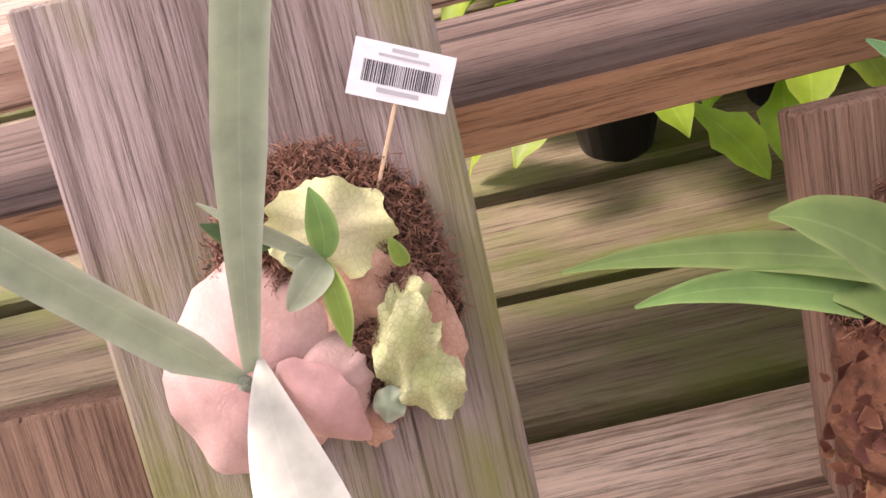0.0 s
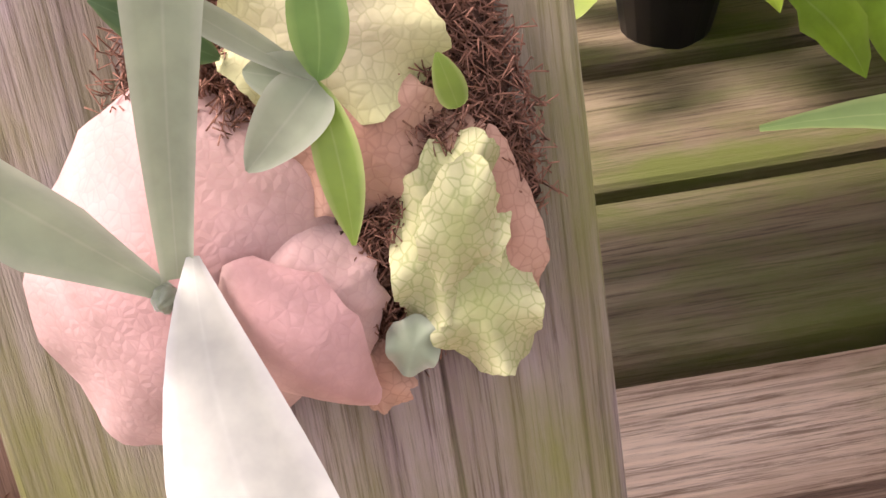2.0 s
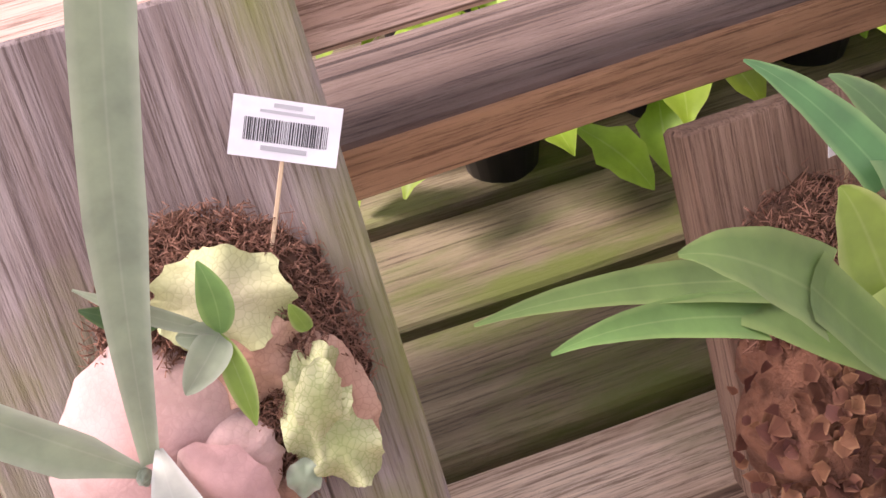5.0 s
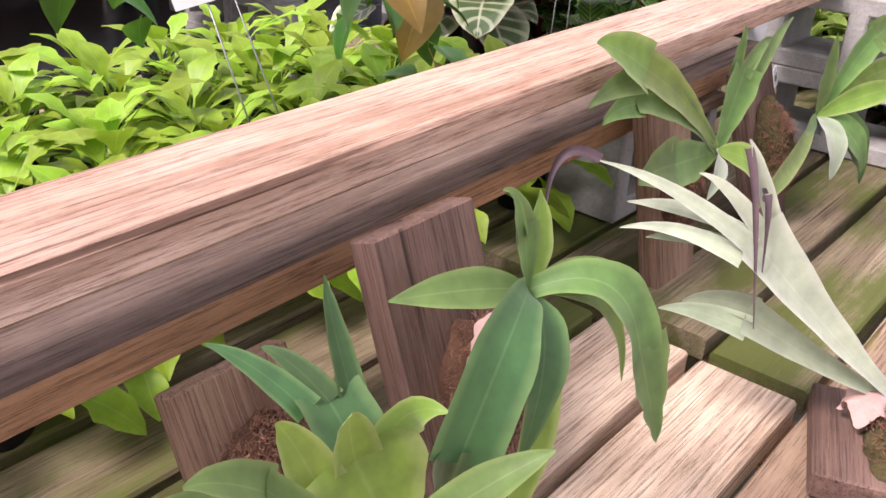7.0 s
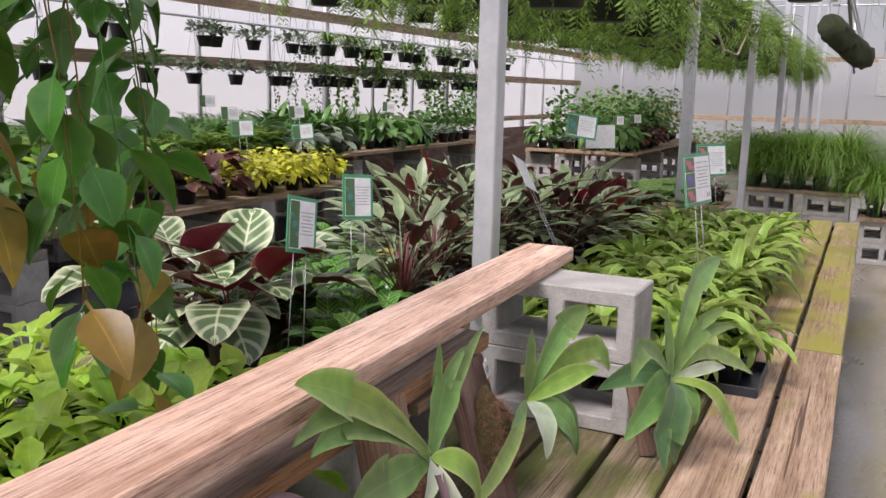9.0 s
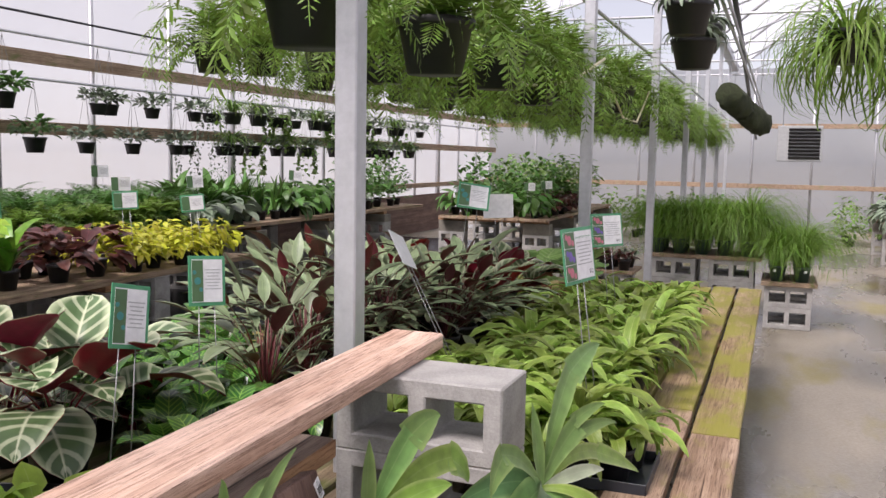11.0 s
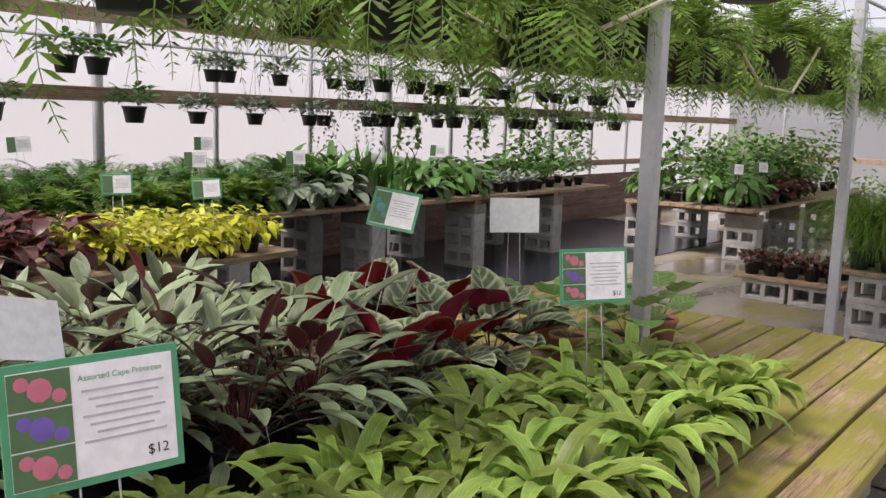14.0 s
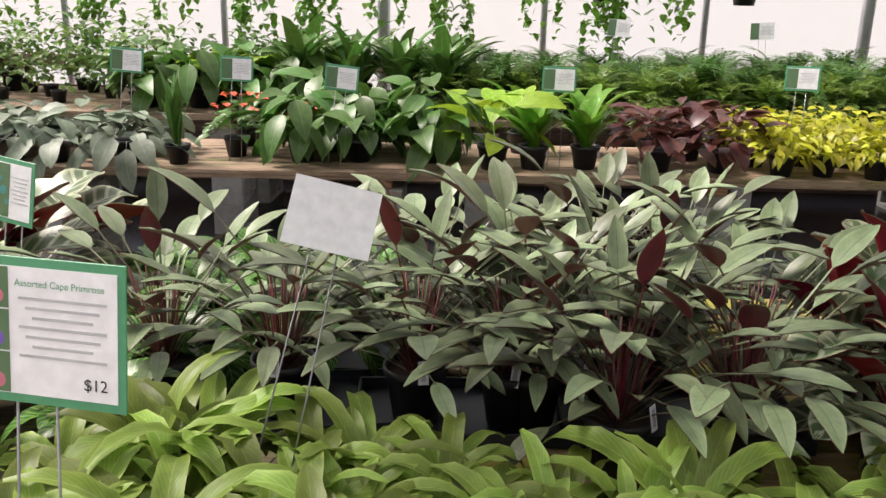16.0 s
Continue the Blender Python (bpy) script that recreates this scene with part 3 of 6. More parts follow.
def plank_run(parent, x, y0, y1, z, material, w=0.143, t=0.038, tilt=0.0):
    me = bpy.data.meshes.new("plank")
    bm = bmesh.new()
    n = max(2, int((y1 - y0) / 0.25))
    for k in range(n + 1):
        y = y0 - (y0 + y1) / 2 + (y1 - y0) * k / n
        o = 0.002 * math.sin(k * 1.7 + x * 40)
        for px, pz in ((-w / 2 + 0.004, 0), (w / 2 - 0.004, 0), (w / 2, -0.004), (w / 2, -t), (-w / 2, -t), (-w / 2, -0.004)):
            bm.verts.new((px + o, y, pz))
    bm.verts.ensure_lookup_table()
    for k in range(n):
        for j in range(6):
            a, b = k * 6 + j, k * 6 + (j + 1) % 6
            bm.faces.new([bm.verts[i] for i in (a, b, b + 6, a + 6)])
    bm.faces.new([bm.verts[j] for j in range(6)])
    bm.faces.new([bm.verts[n * 6 + j] for j in range(6)][::-1])
    bmesh.ops.recalc_face_normals(bm, faces=bm.faces[:])
    bm.to_mesh(me)
    bm.free()
    return part("plank", me, material, parent, at=pose(x, (y0 + y1) / 2, z, 0, tilt, 0))


bench = thing("plant_bench", "long slatted timber bench, mossy and weathered, on block piers", "bench")
PITCH = 0.160
for k in range(14):
    x = -0.0715 - k * PITCH
    near = W_PLANK if k < 4 else W_DAMP
    mid = W_PLANK if k < 2 else W_MOSSY
    dz = 0.003 * math.sin(k * 2.3)
    if k < 2:
        plank_run(bench, x, -1.2 - 0.1 * k, 3.15 + 0.25 * k, BZ + dz, W_WORN)
        plank_run(bench, x, 3.16 + 0.25 * k, 6.565, BZ + dz * 0.4, W_ALGAE)
    else:
        plank_run(bench, x, -1.3 + 0.05 * (k % 3), 1.128, BZ + dz, near)
        plank_run(bench, x, 1.165 + 0.02 * (k % 2), 3.3, BZ - 0.004 + dz, mid)
        plank_run(bench, x, 3.305, 6.565 - 0.03 * (k % 2), BZ - 0.004 + dz, W_ALGAE)
for y in (-1.0, 1.1, 1.3, 3.2, 4.8, 6.3):
    bm = box((2.1, 0.09, 0.04), 0.003)
    part("bearer", bm, W_RAIL, bench, at=pose(-1.08, y, BZ - 0.065))
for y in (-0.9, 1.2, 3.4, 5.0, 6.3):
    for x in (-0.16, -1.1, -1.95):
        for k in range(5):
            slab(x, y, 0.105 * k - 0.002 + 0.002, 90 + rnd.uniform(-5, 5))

# timber laid on blocks behind the mounts
bm = box((0.139, 4.26, 0.04), 0.005)
me = bpy.data.meshes.new("timber_beam")
bm.to_mesh(me)
bm.free()
me.materials.append(W_BEAM)
beam = tagged(new("timber_beam", me), "pale pinkish construction timber lying across concrete blocks", "beam")
beam.matrix_world = pose(-0.70, 0.31, 0.984, 0, 0, 1.83)
low = thing("lower_timber", "weathered grey lower timber with an orange sawn edge", "beam", pose(-0.757, 0.15, 0.852, 0, 0, 1.83))
part("board", box((0.136, 3.6, 0.04), 0.003), W_GREYTOP, low, at=pose(-0.002, 0, 0))
part("sawn_edge", box((0.005, 3.6, 0.038), 0.002), W_RAIL, low, "orange sawn edge", at=pose(0.0685, 0, -0.0008))
for x, y in ((-0.52, -1.70), (-0.64, 2.218)):
    for z in (BZ, BZ + 0.177):
        low_block = block(x, y, z, 0, "grey hollow concrete block on the bench under the timber")
        low_block.matrix_world = low_block.matrix_world @ Matrix.Diagonal((1, 1, 0.9316, 1))
for y in (-1.4, 1.62):
    block(-0.88, y, BZ, 90, "grey hollow concrete block under the lower timber")
    solid("packing_board", (0.2, 0.14, 0.024), (-0.82, y, BZ + 0.19 + 0.014), W_BENCH, "short timber packing piece on a block", "board")


# ---- mounted staghorn ferns ----
def board_pose(y, top, foot):
    """Frame of a leaning board: origin at the foot of its front face, +y up the board, +z out of its face, +x towards -y of the room turned to face the aisle."""
    (xt, zt), (xf, zf) = top, foot
    up = Vector((xt - xf, 0, zt - zf)).normalized()
    across = Vector((0, 1, 0))
    out = across.cross(up)
    m = Matrix.Identity(4)
    m.col[0][:3], m.col[1][:3], m.col[2][:3], m.col[3][:3] = across, up, out, Vector((xf, y, zf))
    return m


def shifted(build, dx, dy, dz, size=1.0, pivot=(0, 0, 0)):
    """Builds something, sets it over by the given distances and resizes it about a point."""
    m = Matrix.Translation(Vector(pivot) + Vector((dx, dy, dz))) @ Matrix.Scale(size, 4) @ Matrix.Translation(-Vector(pivot))
    before = set(bpy.data.objects)
    build()
    for ob in bpy.data.objects:
        if ob not in before and ob.parent is None:
            ob.matrix_basis = m @ ob.matrix_basis


def flakes(w, h, d, n, seed, material):
    """Torn papery flakes standing off a dead shield frond."""
    r = random.Random(seed)
    leaves = []
    for _ in range(n):
        a, q = r.uniform(0, 6.283), math.sqrt(r.random())
        c = (math.cos(a) * q * w / 2, math.sin(a) * q * h / 2, d * math.sqrt(max(0.03, 1 - q * q)))
        leaves.append((arm(r.uniform(0, 360), r.uniform(-30, 60), c, r.uniform(0.4, 0.9), r.uniform(-40, 40)), leaf_data(0.018, 0.02, oval, bend=60, wave=0.2, nv=3, nu=2, ragged=0.3, seed=r.randrange(99)), 0))
    return spray_mesh("flake", [material], leaves)


def moss_lump(name, w, h, d, seed, material, fibres=0):
    """A rough pad on the board: x across, y up, z out."""
    r = random.Random(seed)
    bm = bmesh.new()
    bmesh.ops.create_icosphere(bm, subdivisions=4, radius=1)
    for v in bm.verts:
        n = noise.noise(v.co * 2.2 + Vector((seed, 0, 0))) * 0.22 + noise.noise(v.co * 7 + Vector((0, seed, 0))) * 0.12
        v.co *= 1 + n
        v.co = Vector((v.co.x * w / 2, v.co.y * h / 2, max(v.co.z, -0.05) * d))
    for f in bm.faces:
        f.smooth = True
    me = bpy.data.meshes.new(name)
    bm.to_mesh(me)
    bm.free()
    me.materials.append(material)
    return me


def fibre_mesh(w, h, d, n, seed, length=0.03):
    r = random.Random(seed)
    pieces = []
    for _ in range(n):
        a, q = r.uniform(0, 2 * math.pi), r.uniform(0.35, 1.05)
        p = Vector((math.cos(a) * q * w / 2, math.sin(a) * q * h / 2, d * math.sqrt(max(0.02, 1 - min(1, q) ** 2)) * 0.95 + 0.002))
        e = Vector((r.uniform(-1, 1), r.uniform(-1, 1), r.uniform(-0.2, 0.9))).normalized() * length * r.uniform(0.4, 1)
        k = Vector((r.uniform(-1, 1), r.uniform(-1, 1), r.uniform(-0.5, 0.5))) * length * 0.3
        v, f = tube_data([p, p + e * 0.35 + k, p + e * 0.7 - k * 0.6, p + e * 0.8 + k * 0.5], 0.00042, 3)
        pieces.append((v, f, 0))
    return joined("fibre", pieces, [M_FIBRE])


def barcode_tag(at, label="white plastic barcode tag on a bamboo stick", stick=0.06, w=0.052, h=0.028):
    t = thing("plant_tag", label, "tag", at)
    part("card", box((w, h, 0.0008), 0.0), M_CARD, t, at=pose(0, stick + h / 2, 0))
    bars = bmesh.new()
    x, r = -w * 0.38, random.Random(3)
    while x < w * 0.38:
        b = r.choice((0.0004, 0.0006, 0.001))
        q = [bars.verts.new((px, py, 0.0007)) for px, py in ((x, stick + h * 0.28), (x + b, stick + h * 0.28), (x + b, stick + h * 0.66), (x, stick + h * 0.66))]
        bars.faces.new(q)
        x += b + r.choice((0.0004, 0.0008))
    part("barcode", bars, M_INK, t)
    lines = bmesh.new()
    for yy, ww, hh in ((0.86, 0.26, 0.07), (0.76, 0.5, 0.05), (0.14, 0.42, 0.08)):
        q = [lines.verts.new((px * w * ww, stick + h * (yy + py * hh), 0.0007)) for px, py in ((-0.5, 0), (0.5, 0), (0.5, 1), (-0.5, 1))]
        lines.faces.new(q)
    part("print_line", lines, M_PRINT, t)
    part("stick", box((0.003, stick + 0.01, 0.002), 0.0005), M_STICK, t, at=pose(0, stick / 2, -0.0012))
    return t


def ribbon(name, mats, p0, p1, p2, W, prof=strap, face=(0.6, 0, 0.8), fold=0.25, nv=16, nu=4, wave=0.03, waves=3, ragged=0.0, seed=0):
    """A strap-like blade along a bent line from p0 by p1 to p2, its upper side towards face."""
    a, b, c, r = Vector(p0), Vector(p1), Vector(p2), random.Random(seed)
    verts, uvs, faces = [], [], []
    for i in range(nv + 1):
        v = i / nv
        p = a * (1 - v) ** 2 + b * 2 * v * (1 - v) + c * v * v
        t = ((b - a) * (1 - v) + (c - b) * v).normalized()
        side = t.cross(Vector(face))
        side = side.normalized() if side.length > 1e-4 else Vector((0, 1, 0))
        n = side.cross(t)
        w = max(0.0008, W / 2 * prof(v))
        for k in range(nu + 1):
            u = 2 * k / nu - 1
            e = 1 + (r.uniform(-ragged, ragged) if abs(u) > 0.9 else 0)
            h = fold * u * u * w + wave * W * u * math.sin(waves * 6.28 * v + seed) * 0.6
            verts.append(tuple(p + side * (u * w * e) + n * h))
            uvs.append((0.5 + u / 2, v))
    q = nu + 1
    for i in range(nv):
        for k in range(nu):
            faces.append((i * q + k, i * q + k + 1, (i + 1) * q + k + 1, (i + 1) * q + k))
    return mesh_from(name, verts, faces, mats, None, uvs)


def blade(v):
    return 0.3 + 0.7 * min(1.0, v * 1.5) ** 1.2


def taper(v):
    return (1 - v ** 1.5) * 0.95 + 0.05


def mid_of(a, b, sag):
    return tuple((x + y) / 2 + s for x, y, s in zip(a, b, sag))


def horn(th, mat, p0, p2, W, sag=(0, 0, 0.03), tips=(), prof=None, face=(0.6, 0, 0.8), label="", fold=0.25, local=False, seed=0, tip_sag=(0, 0, 0.01)):
    """A frond from p0 to p2 in room coordinates, and a lobe from its end to each of tips."""
    at = None if local else th.matrix_world.inverted()
    fr = part("frond", ribbon("frond", [mat], p0, mid_of(p0, p2, sag), p2, W, prof or (blade if tips else lance), face, fold, seed=seed), None, th, label, at=at)
    a, b = Vector(p0), Vector(p2)
    n = len(tips)
    d = (b - Vector(mid_of(p0, p2, sag))).normalized()
    side = d.cross(Vector(face)).normalized()
    order = sorted(range(n), key=lambda i: (Vector(tips[i]) - b).dot(side))
    for rank, i in enumerate(order):
        off = side * W * ((rank + 0.5) / n - 0.5) - d * 0.012
        s = b + off
        part("lobe", ribbon("lobe", [mat], s, Vector(mid_of(s, tips[i], tip_sag)) + d * 0.015, tips[i], W / n * 1.3, taper, face, fold, nv=10, seed=seed + i + 1), None, fr)
    return fr


def dome(th, material, c, a, b, h, turn=0, seed=0, ragged=0.05, label="", lift=0.0, cut=0.0, tilt=(0, 0), name="shield_frond", wavy=0.25):
    """A rounded shield frond lying on the board: centre c, half sizes a (across) and b (up), height h."""
    r = random.Random(seed)
    R, S = 9, 72
    verts, uvs, faces = [], [], []
    rim = [1 + 1.5 * ragged * (noise.noise(Vector((math.cos(6.283 * k / S) * 2.5, math.sin(6.283 * k / S) * 4.0, seed))) * 1.2 + r.uniform(-0.22, 0.22)) for k in range(S)]
    for i in range(R + 1):
        q = i / R
        for k in range(S):
            ang = 6.283 * k / S
            e = 1 + (rim[k] - 1) * q ** 3
            x, y = math.cos(ang) * a * q * e, math.sin(ang) * b * q * e
            z = h * (1 - q ** 2.2) + lift * y / max(b, 1e-6) + wavy * 0.012 * q ** 3 * math.sin(5 * ang + seed) + 0.0015 * noise.noise(Vector((x * 30, y * 30, seed)))
            verts.append((x, y, z))
            uvs.append((0.5 + 0.5 * q, ang / 6.283))
    for i in range(R):
        for k in range(S):
            faces.append((i * S + k, i * S + (k + 1) % S, (i + 1) * S + (k + 1) % S, (i + 1) * S + k))
    m = len(verts)
    verts += [(x, y, z - 0.0012) for x, y, z in verts]
    uvs += uvs[:]
    faces += [tuple(m + i for i in f[::-1]) for f in faces]
    me = mesh_from(name, verts, faces, [material], None, uvs)
    return part(name, me, None, th, label, at=pose(*c, tilt[0], tilt[1], turn))


def pad(th, w, h, d, at, seed, material, n):
    part("moss", moss_lump("moss", w, h, d, seed, material), None, th, at=at)
    part("fibre", fibre_mesh(w * 1.02, h * 1.03, d * 1.04, n, seed, 0.02), None, th, at=at)


def mount_board(y, w, top, foot, material, label, t=0.034, shift=0.0, lift=0.0):
    m = board_pose(y, top, foot)
    L = math.hypot(top[0] - foot[0], top[1] - foot[1])
    th = thing("mounted_staghorn", label, "mounted fern", m, "mounted ferns on the bench")
    part("board", box((w, L - lift, t), 0.003, jitter=0.0006), material, th, at=pose(shift, (L + lift) / 2, -t / 2 - 0.001))
    return th, L


def big_mount():
    th, L = mount_board(0.082, 0.2, (-0.613, 1.02), (-0.40, 0.612), W_GREY, "felted white-green staghorn fern on a wide weathered grey board", t=0.026, shift=0.006)
    grow = Matrix.Translation((0.0005, 0.112, 0)) @ Matrix.Rotation(radians(-4.8), 4, "Z") @ Matrix.Scale(0.68, 4)
    th.matrix_world = th.matrix_world @ grow
    th.children[0].matrix_local = grow.inverted() @ pose(0.006, L / 2, -0.014)
    pad(th, 0.17, 0.20, 0.020, pose(0.016, 0.268, 0), 2, M_MOSSB, 5600)
    dome(th, L_SHPINK, (-0.044, 0.222, 0.012), 0.070, 0.088, 0.036, -25, 3, 0.03, "large pink rounded shield frond with a pale rim", wavy=0.5)
    dome(th, L_SHPINK, (-0.004, 0.205, 0.026), 0.040, 0.040, 0.022, 40, 4, 0.05, "mauve shield frond")
    dome(th, L_SHTAN, (0.028, 0.276, 0.024), 0.034, 0.036, 0.012, 10, 6, 0.12, "tan papery shield frond", wavy=0.6)
    dome(th, L_SHCREAM, (0.022, 0.318, 0.030), 0.046, 0.036, 0.010, -8, 7, 0.09, "cream-green veined shield frond", wavy=0.7)
    dome(th, L_SHTAN, (0.082, 0.235, 0.02), 0.022, 0.05, 0.01, 15, 16, 0.1, "tan papery shield frond")
    dome(th, L_SHGREEN, (0.064, 0.232, 0.028), 0.024, 0.044, 0.010, -14, 8, 0.09, "green veined shield frond", wavy=0.8)
    dome(th, L_SHGREEN, (0.076, 0.203, 0.026), 0.026, 0.038, 0.010, 20, 10, 0.08, "green veined shield frond", wavy=0.8)
    dome(th, L_SHGREEN, (0.068, 0.238, 0.040), 0.016, 0.030, 0.007, -16, 9, 0.07, "yellow-green shield frond", lift=0.006)
    dome(th, L_STAGP, (0.046, 0.184, 0.032), 0.012, 0.014, 0.004, 0, 11, 0.02, "small pale round frond")
    dome(th, L_SHTAN, (0.030, 0.166, 0.020), 0.014, 0.018, 0.006, 30, 12, 0.15, "dry tan shield tip")
    part("shield_frond", ribbon("shield_frond", [L_SHPINK], (-0.02, 0.235, 0.055), (-0.005, 0.185, 0.075), (0.03, 0.165, 0.045), 0.05, strap, (0.2, -0.5, 1), -0.7, seed=2), None, th, "rolled mauve shield lip")
    cr = (-0.044, 0.228, 0.05)
    horn(th, L_STAGP, cr, (0.028, 0.55, 0.15), 0.034, (-0.014, 0.0, 0.0), prof=lambda v: (0.35 + 0.65 * min(1, v * 2)) * (1 - max(0, v - 0.9) * 6), face=(0.1, -0.5, 1), fold=0.5, label="tall pale felted frond", local=True)
    horn(th, L_STAGP, (-0.050, 0.222, 0.045), (-0.205, 0.42, 0.19), 0.032, (0, 0.0, 0.012), prof=strap, face=(0.5, -0.6, 1), fold=0.6, label="pale felted frond", local=True)
    horn(th, L_STAGW, (-0.036, 0.238, 0.055), (0.05, 0.03, 0.15), 0.062, (-0.03, 0.0, 0.03), prof=lambda v: math.sin(min(1.0, 0.04 + v * 1.9) * math.pi / 2) ** 0.9 * (1 - max(0, v - 0.7) ** 2 * 9), face=(0.1, 0.5, 1), fold=-0.3, label="broad white felted frond reaching forward", local=True)
    part("bud", moss_lump("bud", 0.011, 0.011, 0.009, 6, L_STAGP), None, th, "felted growing bud", at=pose(-0.05, 0.220, 0.048))
    part("bud", moss_lump("bud", 0.010, 0.010, 0.008, 8, L_STAGP), None, th, "felted growing bud", at=pose(-0.042, 0.216, 0.05))
    pu = (0.018, 0.300, 0.048)
    horn(th, L_STAG, pu, (0.018, 0.352, 0.07), 0.022, (0.008, 0, 0.014), face=(0, 0, 1), local=True)
    horn(th, L_STAGP, pu, (-0.010, 0.270, 0.062), 0.026, (0.006, 0.006, 0.008), prof=oval, face=(0, 0, 1), local=True)
    horn(th, L_STAGY, pu, (0.026, 0.236, 0.052), 0.018, (0.004, 0, 0.014), face=(0, 0, 1), local=True)
    horn(th, L_STAGP, pu, (-0.055, 0.352, 0.072), 0.012, (0, 0, 0.014), face=(0, 0.4, 1), local=True)
    horn(th, L_STAGP, pu, (-0.008, 0.306, 0.056), 0.020, (0, 0, 0.006), prof=oval, face=(0, 0, 1), local=True)
    horn(th, L_STAGY, (0.072, 0.284, 0.03), (0.064, 0.307, 0.042), 0.013, (0, 0, 0.004), prof=oval, face=(0, 0, 1), local=True)
    horn(th, L_STAGD, (-0.02, 0.31, 0.03), (-0.062, 0.335, 0.045), 0.018, (0, 0, 0.006), face=(0, 0, 1), local=True)
    barcode_tag(th.matrix_world @ pose(0.062, 0.345, 0.014, 0, 0, -20), stick=0.055, w=0.072, h=0.040)
    return th


big_mount()


def side_mount():
    th, L = mount_board(-0.10, 0.13, (-0.57, 0.80), (-0.47, 0.612), W_TAN, "small staghorn fern with a brown bulb on a tan board")
    pad(th, 0.11, 0.12, 0.04, pose(0.01, 0.09, 0), 19, speckled_moss, 500)
    part("dead_shield", moss_lump("dead_shield", 0.085, 0.075, 0.06, 33, M_BULB), None, th, "glossy red-brown bulb-like shield", at=pose(0.02, 0.07, 0.02))
    horn(th, L_STAG, (-0.46, -0.10, 0.70), (-0.47, -0.045, 0.79), 0.042, (0.0, -0.02, 0.02), tips=((-0.47, -0.015, 0.79), (-0.48, -0.035, 0.82)))
    horn(th, L_STAG, (-0.46, -0.10, 0.72), (-0.47, -0.14, 0.84), 0.04, (0, 0, 0.02), tips=((-0.47, -0.17, 0.86), (-0.48, -0.15, 0.87)))
    barcode_tag(Matrix.Translation((-0.46, -0.075, 0.735)) @ board_pose(0, (-0.57, 0.80), (-0.47, 0.612)).to_3x3().to_4x4() @ pose(0, 0, 0, 0, 0, -4), stick=0.04, w=0.05, h=0.026)


M_BULB = speckled("glossy_bulb", (0.09, 0.02, 0.01), (0.32, 0.10, 0.03), 25, 0.3, strength=0.3)
speckled_moss = speckled("green_brown_moss", (0.06, 0.055, 0.015), (0.17, 0.13, 0.05), 220, 1.0, strength=1.0, dist=0.01)
side_mount()


def bark_mount():
    th, L = mount_board(0.475, 0.137, (-0.648, 0.885), (-0.53, 0.612), W_TAN, "bright green forked staghorn with brown shield on a tan board")
    pad(th, 0.125, 0.13, 0.05, pose(0, 0.175, 0), 12, M_MOSSB, 1800)
    part("dead_shield", moss_lump("dead_shield", 0.155, 0.16, 0.075, 31, M_BARK), None, th, "crumpled brown dead shield frond", at=pose(0.005, 0.085, 0))
    part("dead_shield", moss_lump("dead_shield", 0.10, 0.09, 0.085, 37, M_BARK), None, th, "crumpled brown dead shield frond", at=pose(0.02, 0.065, 0.005))
    tagged(part("flake", flakes(0.195, 0.20, 0.08, 320, 3, L_BARKF), None, th, at=pose(0.008, 0.082, 0.0)), "torn brown papery flakes", kind="stuff")
    c = (-0.445, 0.485, 0.775)
    horn(th, L_STAGD, c, (-0.545, 0.50, 0.895), 0.075, (0.02, 0, 0.02), tips=((-0.585, 0.54, 0.985), (-0.62, 0.43, 0.945), (-0.60, 0.475, 0.93)), face=(0.8, 0, 0.5))
    horn(th, L_STAGY, c, (-0.475, 0.465, 0.89), 0.115, (0.02, 0, 0.0), tips=((-0.50, 0.41, 0.935), (-0.46, 0.455, 0.94), (-0.41, 0.515, 0.935)), face=(0.8, -0.2, 0.5))
    horn(th, L_STAG, c, (-0.50, 0.36, 0.885), 0.042, (0.01, 0.0, 0.025), tips=((-0.50, 0.215, 0.925), (-0.48, 0.245, 0.91)), face=(0.5, 0, 0.9), label="long green frond lying across")
    horn(th, L_STAG, c, (-0.45, 0.36, 0.93), 0.035, (0, 0, -0.01), tips=((-0.46, 0.30, 0.965),), face=(0.5, 0, 0.9))
    horn(th, L_STAG, c, (-0.34, 0.575, 0.90), 0.04, (0.01, 0, 0.03), face=(0.5, 0, 0.9))
    horn(th, L_STAG, c, (-0.33, 0.52, 0.86), 0.042, (0.01, 0, 0.035), face=(0.5, 0, 0.9))
    horn(th, L_STAGD, c, (-0.40, 0.52, 0.635), 0.03, (0.05, 0.02, 0.0), face=(1, 0, 0.3))
    dome(th, L_STAGP, (0.03, 0.12, 0.085), 0.03, 0.035, 0.02, 10, 21, 0.04, "pale cupped shield frond")
    barcode_tag(th.matrix_world @ pose(0.035, 0.235, 0.012, 20, 0, 5), "small white plastic tag in the moss", stick=0.025, w=0.03, h=0.022)


L_BARKF = leaf_mat("dead_flake", (0.15, 0.055, 0.03), (0.24, 0.11, 0.06), (0.12, 0.045, 0.025), rough=0.8, glow=0.1, spread=0.4)
shifted(bark_mount, 0.02, -0.025, 0.0, 0.9, (-0.53, 0.475, 0.612))


